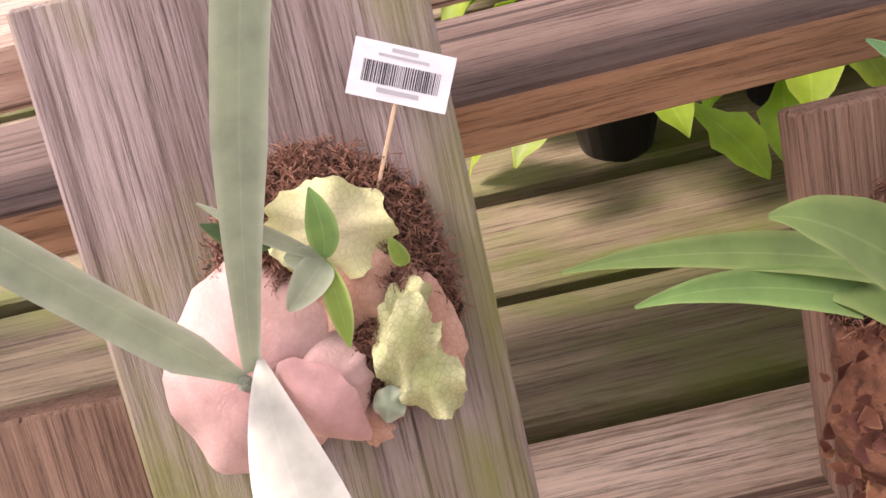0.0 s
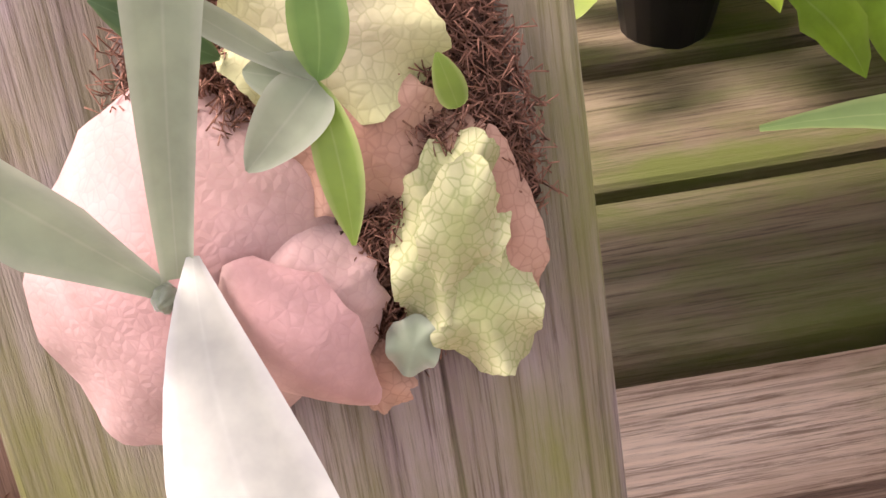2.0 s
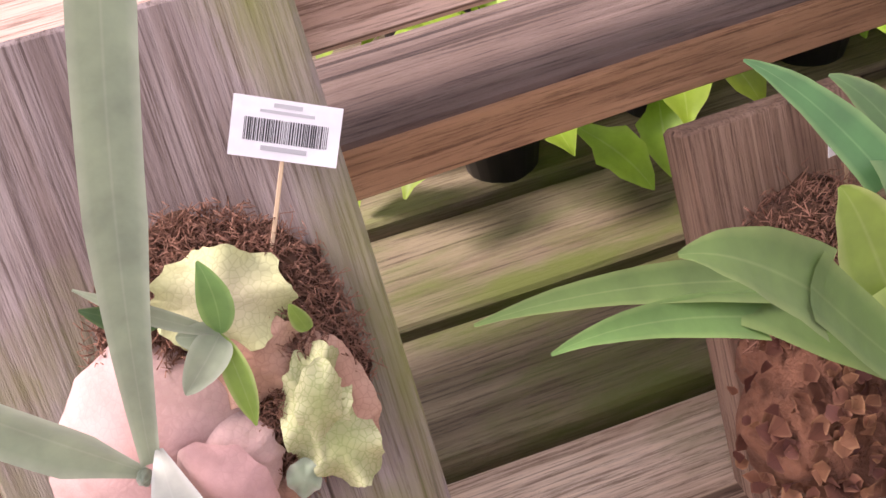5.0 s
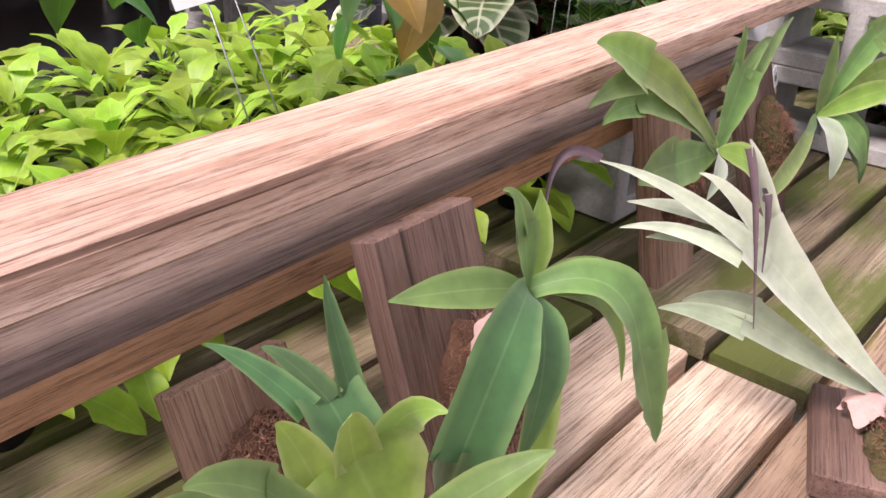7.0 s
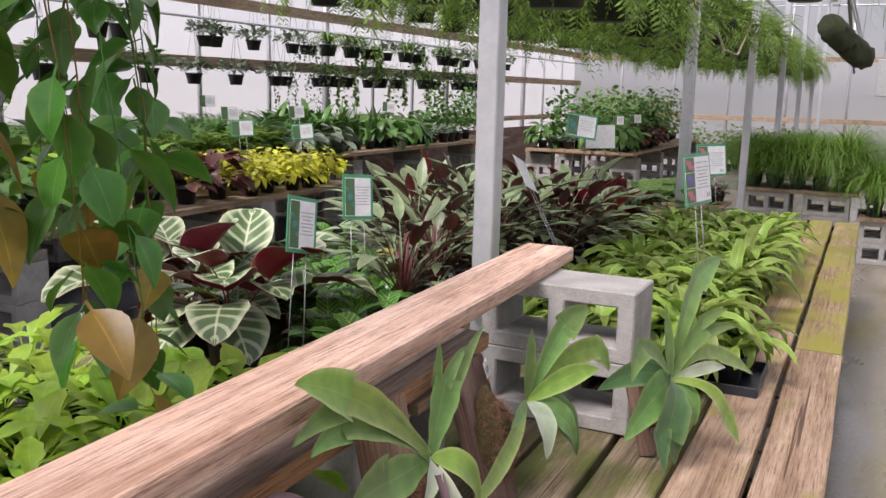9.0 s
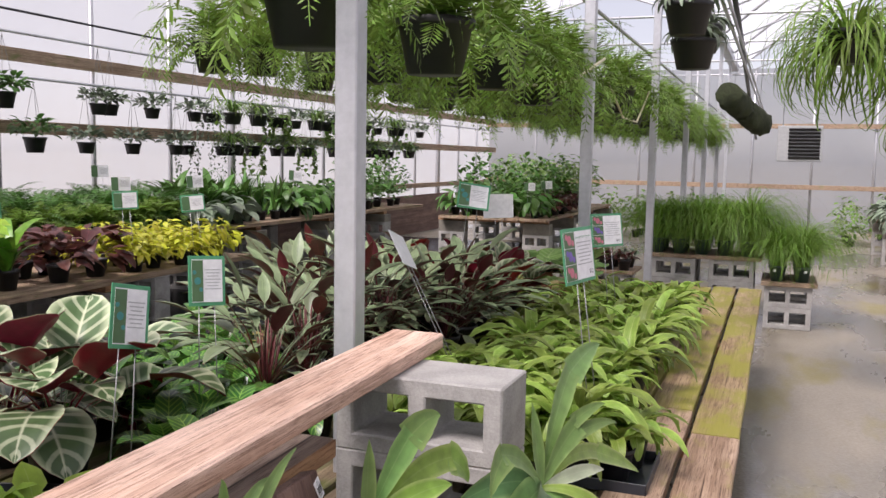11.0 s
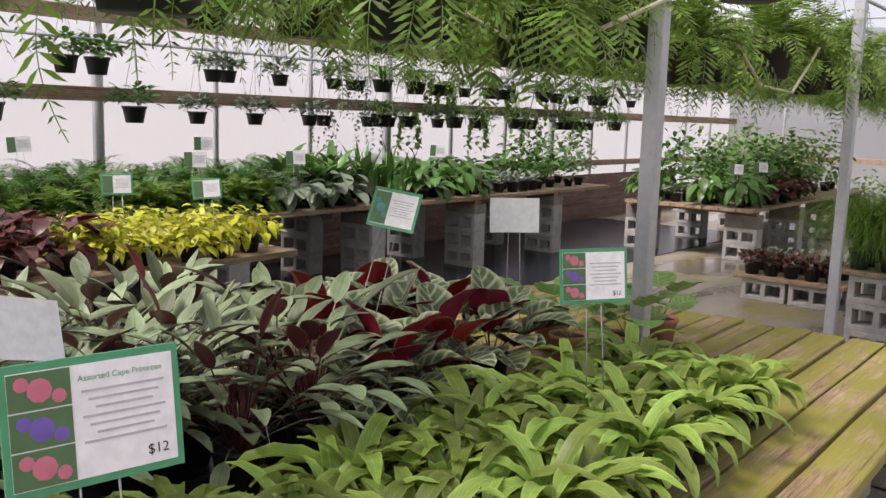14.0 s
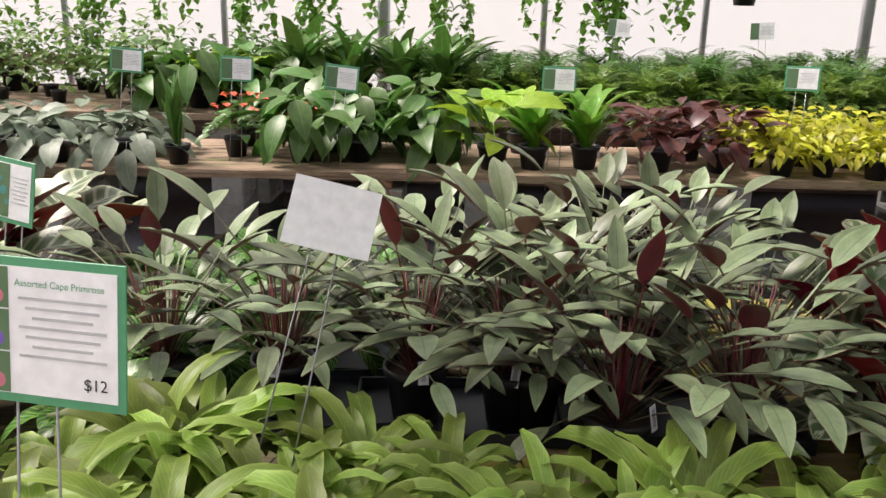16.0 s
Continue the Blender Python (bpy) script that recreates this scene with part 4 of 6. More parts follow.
def drooping_mount():
    th, L = mount_board(0.69, 0.15, (-0.61, 0.938), (-0.50, 0.612), W_DARKB, "drooping green staghorn fern on a dark stained board")
    pad(th, 0.11, 0.15, 0.04, pose(0.02, 0.15, 0), 5, M_MOSSB, 600)
    dome(th, L_SHPINK, (0.02, 0.19, 0.035), 0.04, 0.045, 0.02, 0, 14, 0.06, "pink shield frond")
    h = (-0.49, 0.70, 0.90)
    for p2, W, sag, tips, mt in (((-0.50, 0.70, 0.965), 0.035, (0, 0, 0), ((-0.50, 0.675, 1.0), (-0.52, 0.69, 0.995)), L_STAG), ((-0.51, 0.735, 0.985), 0.034, (0, 0.01, 0), (), L_STAGY),
                                 ((-0.44, 0.545, 0.82), 0.066, (0.03, 0, 0.10), ((-0.44, 0.53, 0.735), (-0.46, 0.55, 0.75)), L_STAGD), ((-0.40, 0.77, 0.83), 0.066, (0.03, 0.02, 0.09), ((-0.375, 0.785, 0.735),), L_STAG),
                                 ((-0.44, 0.82, 0.76), 0.045, (0.02, 0.03, 0.09), (), L_STAGY), ((-0.55, 0.575, 0.915), 0.04, (0.02, 0, 0.02), (), L_STAG), ((-0.43, 0.62, 0.78), 0.05, (0.04, 0, 0.06), (), L_STAGD),
                                 ((-0.44, 0.60, 0.665), 0.045, (0.05, 0.02, 0.04), (), L_STAGY), ((-0.43, 0.80, 0.88), 0.04, (0.02, 0, 0.04), (), L_STAG)):
        horn(th, mt, h, p2, W, sag, tips, face=(0.7, 0, 0.7))


shifted(drooping_mount, 0.02, -0.02, 0.0)


def third_mount():
    th, L = mount_board(1.27, 0.13, (-0.615, 0.93), (-0.55, 0.612), W_TAN, "staghorn fern with twisted upright fronds on a tan board")
    pad(th, 0.09, 0.12, 0.04, pose(0, 0.16, 0), 15, M_MOSSB, 300)
    h = (-0.50, 1.20, 0.885)
    for p2, W, sag, tips, mt in (((-0.50, 1.25, 1.0), 0.06, (0, 0, 0), ((-0.50, 1.22, 1.065), (-0.50, 1.33, 1.03), (-0.50, 1.40, 1.05)), L_STAG), ((-0.55, 1.03, 1.03), 0.055, (0, 0, 0.03), ((-0.56, 0.93, 1.075),), L_STAGY),
                                 ((-0.55, 1.02, 1.0), 0.06, (0, 0, 0.04), ((-0.55, 0.91, 1.0), (-0.55, 0.95, 0.97)), L_STAG), ((-0.50, 1.06, 0.90), 0.06, (0, 0, 0.0), ((-0.50, 0.97, 0.90),), L_STAG),
                                 ((-0.44, 1.26, 0.80), 0.045, (0.03, 0, 0.05), (), L_STAGY), ((-0.46, 1.10, 0.85), 0.03, (0.02, 0, 0.03), (), L_STAGP)):
        horn(th, mt, h, p2, W, sag, tips, face=(0.8, -0.2, 0.4))


shifted(third_mount, -0.05, 0.06, -0.02)


def mossy_mount():
    th, L = mount_board(1.61, 0.13, (-0.612, 0.905), (-0.52, 0.612), W_DARKB, "green staghorn fern in brown moss on a dark board")
    pad(th, 0.105, 0.18, 0.045, pose(0, 0.15, 0), 40, speckled_moss, 900)
    h = (-0.50, 1.64, 0.83)
    for p2, W, sag, tips, mt in (((-0.46, 1.74, 0.97), 0.05, (0, 0, 0.02), ((-0.43, 1.80, 0.99),), L_STAG), ((-0.50, 1.65, 0.98), 0.035, (0, 0, 0), (), L_STAG), ((-0.42, 1.84, 0.90), 0.05, (0, 0, 0.05), ((-0.40, 1.88, 0.84),), L_STAGY),
                                 ((-0.44, 1.60, 0.735), 0.055, (0.03, 0, 0.04), (), L_STAGP), ((-0.43, 1.77, 0.68), 0.075, (0.04, 0, 0.06), (), L_STAGD), ((-0.48, 1.76, 0.76), 0.06, (0.03, 0, 0.06), (), L_STAG), ((-0.39, 1.76, 0.88), 0.045, (0.02, 0, 0.04), (), L_STAGY), ((-0.45, 1.23, 0.78), 0.035, (0.02, 0, -0.02), (), L_STAGY), ((-0.42, 1.72, 0.72), 0.055, (0.04, 0, 0.04), (), L_STAG), ((-0.44, 1.40, 0.87), 0.025, (0, 0, 0.0), (), L_STAG)):
        horn(th, mt, h, p2, W, sag, tips, face=(0.8, -0.3, 0.4))
    barcode_tag(th.matrix_world @ pose(0.04, L - 0.055, 0.012, 10, 0, 25), "small white plastic tag tied to the board", stick=0.012, w=0.02, h=0.04)


shifted(mossy_mount, -0.05, 0.05, -0.01)


def tall_mount():
    th, L = mount_board(1.95, 0.05, (-0.36, 0.80), (-0.31, 0.612), W_DARKB, "large green staghorn fern with tall fronds against the blocks")
    pad(th, 0.07, 0.10, 0.035, pose(0, 0.11, 0), 52, M_MOSSB, 300)
    dome(th, L_SHPINK, (0.02, 0.17, 0.03), 0.045, 0.04, 0.03, 0, 44, 0.03, "rounded pinkish shield frond")
    dome(th, L_SHPINK, (-0.03, 0.17, 0.03), 0.04, 0.04, 0.03, 0, 45, 0.03, "rounded pinkish shield frond")
    h = (-0.29, 1.95, 0.79)
    for p2, W, sag, tips, mt in (((-0.28, 2.14, 0.99), 0.05, (0, -0.04, 0.03), ((-0.25, 2.30, 1.02),), L_STAG), ((-0.24, 2.05, 0.90), 0.05, (0, 0, 0.03), ((-0.18, 2.16, 0.88), (-0.2, 2.12, 0.93)), L_STAG), ((-0.31, 1.93, 0.97), 0.035, (0, 0, 0), (), L_STAG),
                                 ((-0.27, 1.83, 0.70), 0.09, (0.03, 0, 0.06), ((-0.26, 1.80, 0.635), (-0.25, 1.86, 0.63)), L_STAGD), ((-0.23, 1.96, 0.69), 0.05, (0.03, 0, 0.03), (), L_STAG), ((-0.345, 1.76, 0.70), 0.085, (0.03, 0, 0.07), (), L_STAG), ((-0.41, 1.77, 0.80), 0.06, (0.02, 0, 0.06), (), L_STAGD), ((-0.17, 2.0, 0.70), 0.04, (0.04, 0, 0.06), ((-0.14, 2.02, 0.645),), L_STAGY),
                                 ((-0.19, 2.08, 0.80), 0.03, (0.02, 0, 0.03), (), L_STAGP), ((-0.33, 1.80, 0.90), 0.04, (0, 0, 0.04), ((-0.33, 1.74, 0.84),), L_STAG), ((-0.22, 2.18, 0.80), 0.035, (0, 0, 0.06), ((-0.15, 2.32, 0.72),), L_STAGY)):
        horn(th, mt, h, p2, W, sag, tips, face=(0.8, -0.4, 0.4))


shifted(tall_mount, -0.05, 0.11, 0)


def lying_mount():
    m = pose(-0.19, 1.03, BZ + 0.042, 0, 0, 20)
    th = thing("mounted_staghorn", "long pale forked staghorn on a dark board lying flat", "mounted fern", m, "mounted ferns on the bench")
    part("board", box((0.16, 0.19, 0.035), 0.003), W_DARKB, th, at=pose(0, 0.0, -0.019))
    pad(th, 0.11, 0.13, 0.045, pose(0.03, -0.02, 0), 77, speckled_moss, 500)
    dome(th, L_SHPINK, (-0.02, 0.02, 0.025), 0.035, 0.03, 0.02, 0, 46, 0.12, "shrivelled mauve shield frond", wavy=1.0)
    c = (-0.19, 1.07, 0.68)
    horn(th, L_STAGM, c, (-0.37, 0.95, 0.885), 0.075, (0.0, 0.0, -0.015), tips=((-0.52, 0.86, 0.955), (-0.40, 0.97, 0.985), (-0.45, 0.97, 0.93), (-0.50, 0.89, 0.87)), prof=lambda v: 0.16 + 0.84 * v ** 1.2, face=(0.6, -0.5, 0.6), fold=0.5, label="long whitish frond forked at its end", tip_sag=(0, 0, 0.02))
    horn(th, L_STAGP, c, (-0.36, 0.96, 0.78), 0.05, (0, 0, -0.01), tips=((-0.46, 0.945, 0.755), (-0.44, 0.965, 0.765)), prof=lambda v: 0.2 + 0.8 * v ** 1.2, face=(0.6, -0.5, 0.6), fold=0.4, label="pale grey-green frond")
    inv = th.matrix_world.inverted()
    for a, b, d in (((-0.52, 0.86, 0.955), (-0.575, 0.83, 0.99), (-0.545, 0.80, 0.885)), ((-0.40, 0.965, 0.975), (-0.375, 0.95, 0.95), (-0.33, 0.905, 0.80)), ((-0.37, 0.96, 0.93), (-0.36, 0.95, 0.95), (-0.345, 0.94, 0.845))):
        part("dry_tip", ribbon("dry_tip", [L_DRY], a, b, d, 0.014, taper, (0.7, -0.3, 0.6), 0.6), None, th, "dry purple-brown curled frond tip", at=inv)
    horn(th, L_STAGM, (-0.36, 0.96, 0.88), (-0.50, 0.90, 0.90), 0.02, (0, 0, 0.02), face=(0.6, -0.5, 0.6))
    horn(th, L_STAGP, (-0.38, 0.95, 0.87), (-0.47, 0.90, 0.865), 0.018, (0, 0, 0.01), face=(0.6, -0.5, 0.6))


shifted(lying_mount, -0.01, 0.03, 0)


# ---- potted plants ----
earlier = set(bpy.data.objects)


def potted(name, label, category, pot_r, pot_h, pot_mat, at, group, leaves, pot_label="", soil=True, whole=None, whole_name="foliage"):
    """leaves: (mesh, matrix) pairs, each a leaf part; whole: one mesh with all the fine foliage."""
    th = thing(name, label, category, at, group)
    part("pot", pot_mesh("pot", pot_r, pot_h, pot_mat), None, th, pot_label)
    if soil:
        part("soil", disc_mesh("soil", pot_r * 0.93, pot_h * 0.88, M_SOIL), None, th)
    for me, m in leaves:
        part("leaf", me, None, th, at=m)
    if whole:
        part(whole_name, whole, None, th)
    return th


def rosette(meshes, n, h, r, tilt0, tilt1, seed, ring=0.01, scale=(0.8, 1.15)):
    q = random.Random(seed)
    out = []
    for k in range(n):
        az = 137.5 * k + q.uniform(-20, 20)
        s = k / max(1, n - 1)
        a = radians(az)
        out.append((q.choice(meshes), arm(az, tilt0 + (tilt1 - tilt0) * s + q.uniform(-8, 8), (-math.sin(a) * ring, math.cos(a) * ring, h), q.uniform(*scale), q.uniform(-15, 15))))
    return out


CAL = [leaf_mesh("leaf", [L_CALT, L_CALU], 0.118 + 0.018 * (k % 3), 0.040 + 0.005 * (k % 2), lance, stem=st, bend=bd, fold=0.22, wave=0.03, lift=4, thick=0.0018, nv=8, seed=k)
       for k, (st, bd) in enumerate(((0.12, 60), (0.17, 65), (0.24, 75), (0.28, 60), (0.20, 85), (0.30, 80), (0.26, 30)))]
MED = [leaf_mesh("leaf", [L_MEDT, L_MEDU], 0.165, 0.13, oval, stem=st, bend=bd, fold=fo, wave=0.05, waves=2, thick=0.0018, nv=10, nu=6, seed=k)
       for k, (st, bd, fo) in enumerate(((0.12, 70, 0.3), (0.18, 40, 0.5), (0.20, 90, 0.25), (0.12, 110, 0.2), (0.14, 45, 0.5)))]
STREP = [leaf_mesh("leaf", [L_STREP], L, W, strap, stem=0.01, bend=bd, fold=0.35, wave=0.10, waves=5, nv=10, lift=10, seed=k)
         for k, (L, W, bd) in enumerate(((0.14, 0.034, 80), (0.17, 0.036, 120), (0.11, 0.03, 60), (0.19, 0.034, 95), (0.15, 0.04, 150)))]
MARA = [leaf_mesh("leaf", [L_MAR], 0.10 + 0.012 * k, 0.062, oval, stem=0.05 + 0.02 * k, bend=70 + 15 * k, fold=0.2, wave=0.03, nv=7, seed=k) for k in range(4)]
LIMEL = [leaf_mesh("leaf", [L_LIME], 0.075, 0.055, heart, stem=0.06 + 0.03 * k, bend=80, fold=0.2, wave=0.06, nv=6, ragged=0.12, seed=k) for k in range(4)]


def stems_mesh(n, h, spread, material, seed):
    q = random.Random(seed)
    pieces = []
    for _ in range(n):
        a, d = q.uniform(0, 6.28), q.uniform(0.2, 1)
        e = (math.cos(a) * spread * d, math.sin(a) * spread * d, h * q.uniform(0.7, 1))
        v, f = tube_data([(math.cos(a) * 0.02 * d, math.sin(a) * 0.02 * d, 0.09), (e[0] * 0.5, e[1] * 0.5, e[2] * 0.55), e], 0.0028, 4, 0.6)
        pieces.append((v, f, 0))
    return joined("stem", pieces, [material])


def small_tag(th, x, y, z, rz=0, w=0.022, h=0.05):
    part("tag", box((w, 0.001, h), 0), M_CARD, th, "white barcode plant tag", at=pose(x, y, z, -12, 0, rz))
    part("barcode", box((w * 0.5, 0.0004, h * 0.7), 0), M_PRINT, th, at=pose(x + 0.0002 * 0, y, z, -12, 0, rz) @ pose(0, -0.0009, 0))


def calathea(at, seed, n=40):
    q = random.Random(seed)
    low = rosette(CAL[:3] + [CAL[4]], n // 3, 0.11, 0.1, 66, 40, seed, 0.02)
    high = rosette(CAL[1:], n - n // 3, 0.12, 0.1, 84, 48, seed + 1, 0.012, (0.9, 1.25))
    th = potted("prayer_plant", "silver-green lance-leaved prayer plant with maroon undersides in a black pot", "potted plant", 0.068, 0.125, M_POT, at, "silver prayer plants", low + high)
    part("stem", stems_mesh(26, 0.34, 0.06, L_STEMR, seed), None, th, "thin maroon stems")
    small_tag(th, 0.05, -0.05, 0.135, 40)
    return th


proto = calathea(pose(-1.36, 2.73, BZ + 0.012, 0, 0, 40), 3, 46)
proto2 = calathea(pose(-1.34, 3.02, BZ + 0.012, 0, 0, 60), 11, 48)
spots = []
q = random.Random(5)
for i, x in enumerate((-1.36, -1.60, -1.84, -2.03)):
    for j in range(7):
        y = 2.46 + 0.25 * j + 0.09 * (i % 2)
        if i == 0 and (abs(y - 2.73) < 0.15 or abs(y - 3.02) < 0.15):
            continue
        if 2.42 + (-1.36 - x) * 1.75 < y < 3.78:
            spots.append((x + q.uniform(-0.03, 0.03), y + q.uniform(-0.03, 0.03), q.uniform(0, 360)))
spots.append((-1.33, 3.27, 10.0))
spots.append((-1.14, 3.42, 100.0))
spots.append((-1.15, 3.66, 200.0))
for k, (x, y, a) in enumerate(spots):
    copy_thing(proto if k % 2 else proto2, pose(x, y, BZ + 0.012, 0, 0, a))


def medallion(at, seed, n=16):
    th = potted("medallion_plant", "round-leaved medallion prayer plant with crimson undersides in a black pot", "potted plant", 0.07, 0.125, M_POT, at, "medallion prayer plants", rosette(MED, n, 0.11, 0.1, 88, 25, seed, 0.015))
    part("stem", stems_mesh(8, 0.16, 0.04, L_STEMR, seed), None, th)
    return th


med = medallion(pose(-1.18, 3.98, BZ, 0, 0, 20), 4, 24)
for x, y, a in ((-1.42, 3.98, 80), (-1.20, 4.28, 150), (-1.45, 4.30, 220), (-1.22, 4.58, 300), (-1.48, 4.60, 10), (-1.70, 4.2, 60), (-1.72, 4.5, 110)):
    copy_thing(med, pose(x, y, BZ, 0, 0, a))
med2 = medallion(pose(-1.60, 1.90, BZ, 0, 0, 190) @ Matrix.Scale(1.25, 4), 9, 24)
copy_thing(med2, pose(-1.83, 1.95, BZ, 0, 0, 60))


def primrose(at, seed, n=13):
    return potted("cape_primrose", "leafy green cape primrose in a small black pot", "potted plant", 0.05, 0.085, M_POT, at, "cape primroses", rosette(STREP, n, 0.08, 0.05, 72, 30, seed, 0.012))


prims = [primrose(pose(-0.44, 2.30, BZ + 0.01, 0, 0, 0), 21, 20), primrose(pose(-0.58, 2.30, BZ + 0.01, 0, 0, 120), 22, 17), primrose(pose(-0.72, 2.32, BZ + 0.01, 0, 0, 220), 23, 21)]
q = random.Random(9)
k = 0
for j in range(19):
    for i, x in enumerate((-0.40, -0.535, -0.67, -0.79, -0.93)):
        y = 2.44 + 0.132 * j
        if abs(y - 5.22) < 0.1 or (i == 3 and y < 2.5) or (i == 4 and y > 3.2) or y > 4.9:
            continue
        k += 1
        copy_thing(prims[k % 3], pose(x + q.uniform(-0.025, 0.025), y + q.uniform(-0.03, 0.03), BZ + 0.01, 0, 0, q.uniform(0, 360)) @ Matrix.Scale(q.uniform(1.0, 1.4), 4))
copy_thing(prims[1], pose(-0.29, 2.46, BZ + 0.01, 0, 0, 30))
copy_thing(prims[0], pose(-0.27, 2.58, BZ + 0.01, 0, 0, 70))


def tray(at, w=0.52, d=0.27, h=0.03):
    th = thing("plant_tray", "black plastic carrying tray under the pots", "tray", at, "plant trays")
    part("base", box((w, d, 0.004), 0.001), M_TRAY, th, at=pose(0, 0, 0.003))
    for sx, sy, px, py in ((w, 0.006, 0, d / 2), (w, 0.006, 0, -d / 2), (0.006, d, w / 2, 0), (0.006, d, -w / 2, 0)):
        part("rim", box((sx, sy, h), 0.001), M_TRAY, th, at=pose(px, py, h / 2))
    return th


tr = tray(pose(-1.38, 2.72, BZ, 0, 0, 98))
for x, y, a in ((-1.37, 3.15, 92), (-1.38, 3.6, 88), (-1.68, 2.8, 90), (-1.66, 3.4, 90), (-0.46, 2.52, 0), (-0.55, 2.95, 90), (-0.55, 3.5, 90), (-0.55, 4.1, 90)):
    copy_thing(tr, pose(x, y, BZ, 0, 0, a))


def prayer(at, seed):
    return potted("green_prayer_plant", "green prayer plant with pale striped leaves in a black pot", "potted plant", 0.06, 0.10, M_POT, at, "green prayer plants", rosette(MARA, 20, 0.09, 0.06, 80, 25, seed, 0.015))


pr = prayer(pose(-1.36, 2.22, BZ), 31)
pr2 = prayer(pose(-1.55, 2.28, BZ), 35)
for k, (x, y) in enumerate(((-1.75, 2.2), (-1.95, 2.25), (-1.2, 2.05), (-1.45, 2.48), (-1.65, 2.5), (-1.85, 2.45), (-2.05, 2.5), (-1.15, 2.4), (-1.3, 1.95), (-1.95, 2.3), (-1.1, 1.8), (-1.4, 2.68 - 0.3), (-1.62, 2.75), (-1.85, 2.75), (-2.05, 2.85), (-1.85, 3.0), (-2.05, 3.15), (-1.65, 2.62), (-2.0, 2.65))):
    copy_thing(pr if k % 2 else pr2, pose(x, y, BZ, 0, 0, 50 * k))


def lime(at, seed):
    return potted("lime_foliage_plant", "bushy lime-green leafy plant in a black pot", "potted plant", 0.055, 0.09, M_POT, at, "lime foliage plants", rosette(LIMEL, 26, 0.08, 0.05, 85, 20, seed, 0.012))


li = lime(pose(-1.28, 1.2, BZ), 41)
for k in range(42):
    x, y = -1.0 - 0.18 * (k % 6), 0.2 + 0.2 * (k // 6) + 0.05 * (k % 2)
    copy_thing(li, pose(x + 0.03 * math.sin(k * 3), y, BZ, 0, 0, 70 * k))
tray2 = copy_thing(tr, pose(-1.5, 1.68, BZ, 0, 0, 20))
copy_thing(tr, pose(-1.2, 1.55, BZ, 0, 0, 80))


# pleated plants in clay pots at the end of the bench
PLE = [leaf_mesh("leaf", [L_STRIPE], 0.15, 0.15, oval, stem=0.08 + 0.03 * k, bend=70, fold=0.1, wave=0.05, nv=8, nu=8) for k in range(3)]
ple = potted("pleated_plant", "pale green pleated-leaf plant in a clay pot", "potted plant", 0.075, 0.12, M_TERRA, pose(-1.18, 5.05, BZ), "pleated plants", rosette(PLE, 8, 0.11, 0.05, 80, 35, 3))
for x, y in ((-1.02, 5.22), (-1.35, 5.2), (-1.05, 5.6)):
    copy_thing(ple, pose(x, y, BZ, 0, 0, 100 * x))


for ob in bpy.data.objects:
    if ob not in earlier and ob.parent is None:
        ob.matrix_basis = Matrix.Translation((0, 0.18, 0)) @ ob.matrix_basis


# ---- trailing vine in the foreground ----
HEARTS = [leaf_mesh("leaf", [L_HEART if k < 3 else L_BRONZE], 0.07 + 0.008 * k, 0.062, heart, stem=0.03, bend=35, fold=0.12, curl=0.1, nv=8, nu=6) for k in range(4)]


def trailing_vine():
    th = thing("trailing_vine", "heart-leaved trailing vine with bronze new leaves hanging over the bench", "hanging plant", pose(-1.30, 1.05, 1.95))
    part("pot", pot_mesh("pot", 0.13, 0.16, M_POT), None, th)
    for a in range(3):
        e = (0.13 * math.cos(a * 2.09), 0.13 * math.sin(a * 2.09), 0.15)
        part("hanger_wire", tube("hanger_wire", [e, (0, 0, 0.47)], 0.0015, M_WIRE, 4), None, th)
    r = random.Random(12)
    for s in range(22):
        a = radians(16.4 * s + r.uniform(-10, 10))
        L = r.uniform(0.7, 1.2)
        p = Vector((0.12 * math.cos(a), 0.12 * math.sin(a), 0.14))
        pts = [p.copy()]
        for k in range(10):
            q = k / 9
            p = p + Vector((math.cos(a) * 0.035 * (1 - q) + r.uniform(-0.012, 0.012), math.sin(a) * 0.035 * (1 - q) + r.uniform(-0.012, 0.012), (0.03 if k == 0 else -L / 9)))
            pts.append(p.copy())
        part("vine_stem", tube("vine_stem", pts, 0.0022, L_BRONZE if s % 3 == 0 else L_HEART, 5, 0.5), None, th)
        for k, c in enumerate(pts[1:]):
            me = HEARTS[3] if k >= 8 and s % 2 else HEARTS[r.randrange(3)]
            part("leaf", me, None, th, at=arm(r.uniform(0, 360), r.uniform(-70, -10), c, r.uniform(0.9, 1.4), r.uniform(-30, 30)))
            part("leaf", HEARTS[r.randrange(3)], None, th, at=arm(r.uniform(0, 360), r.uniform(-70, 10), c + Vector((0, 0, -0.05)), r.uniform(0.7, 1.2), r.uniform(-30, 30)))


trailing_vine()


# ---- price signs ----
def words(text, size, material, parent, at, name="lettering"):
    cu = bpy.data.curves.new(name, "FONT")
    cu.body, cu.size = text, size
    tmp = bpy.data.objects.new("tmp", cu)
    me = bpy.data.meshes.new_from_object(tmp)
    bpy.data.objects.remove(tmp)
    me.name = name
    return part(name, me, material, parent, at=at)


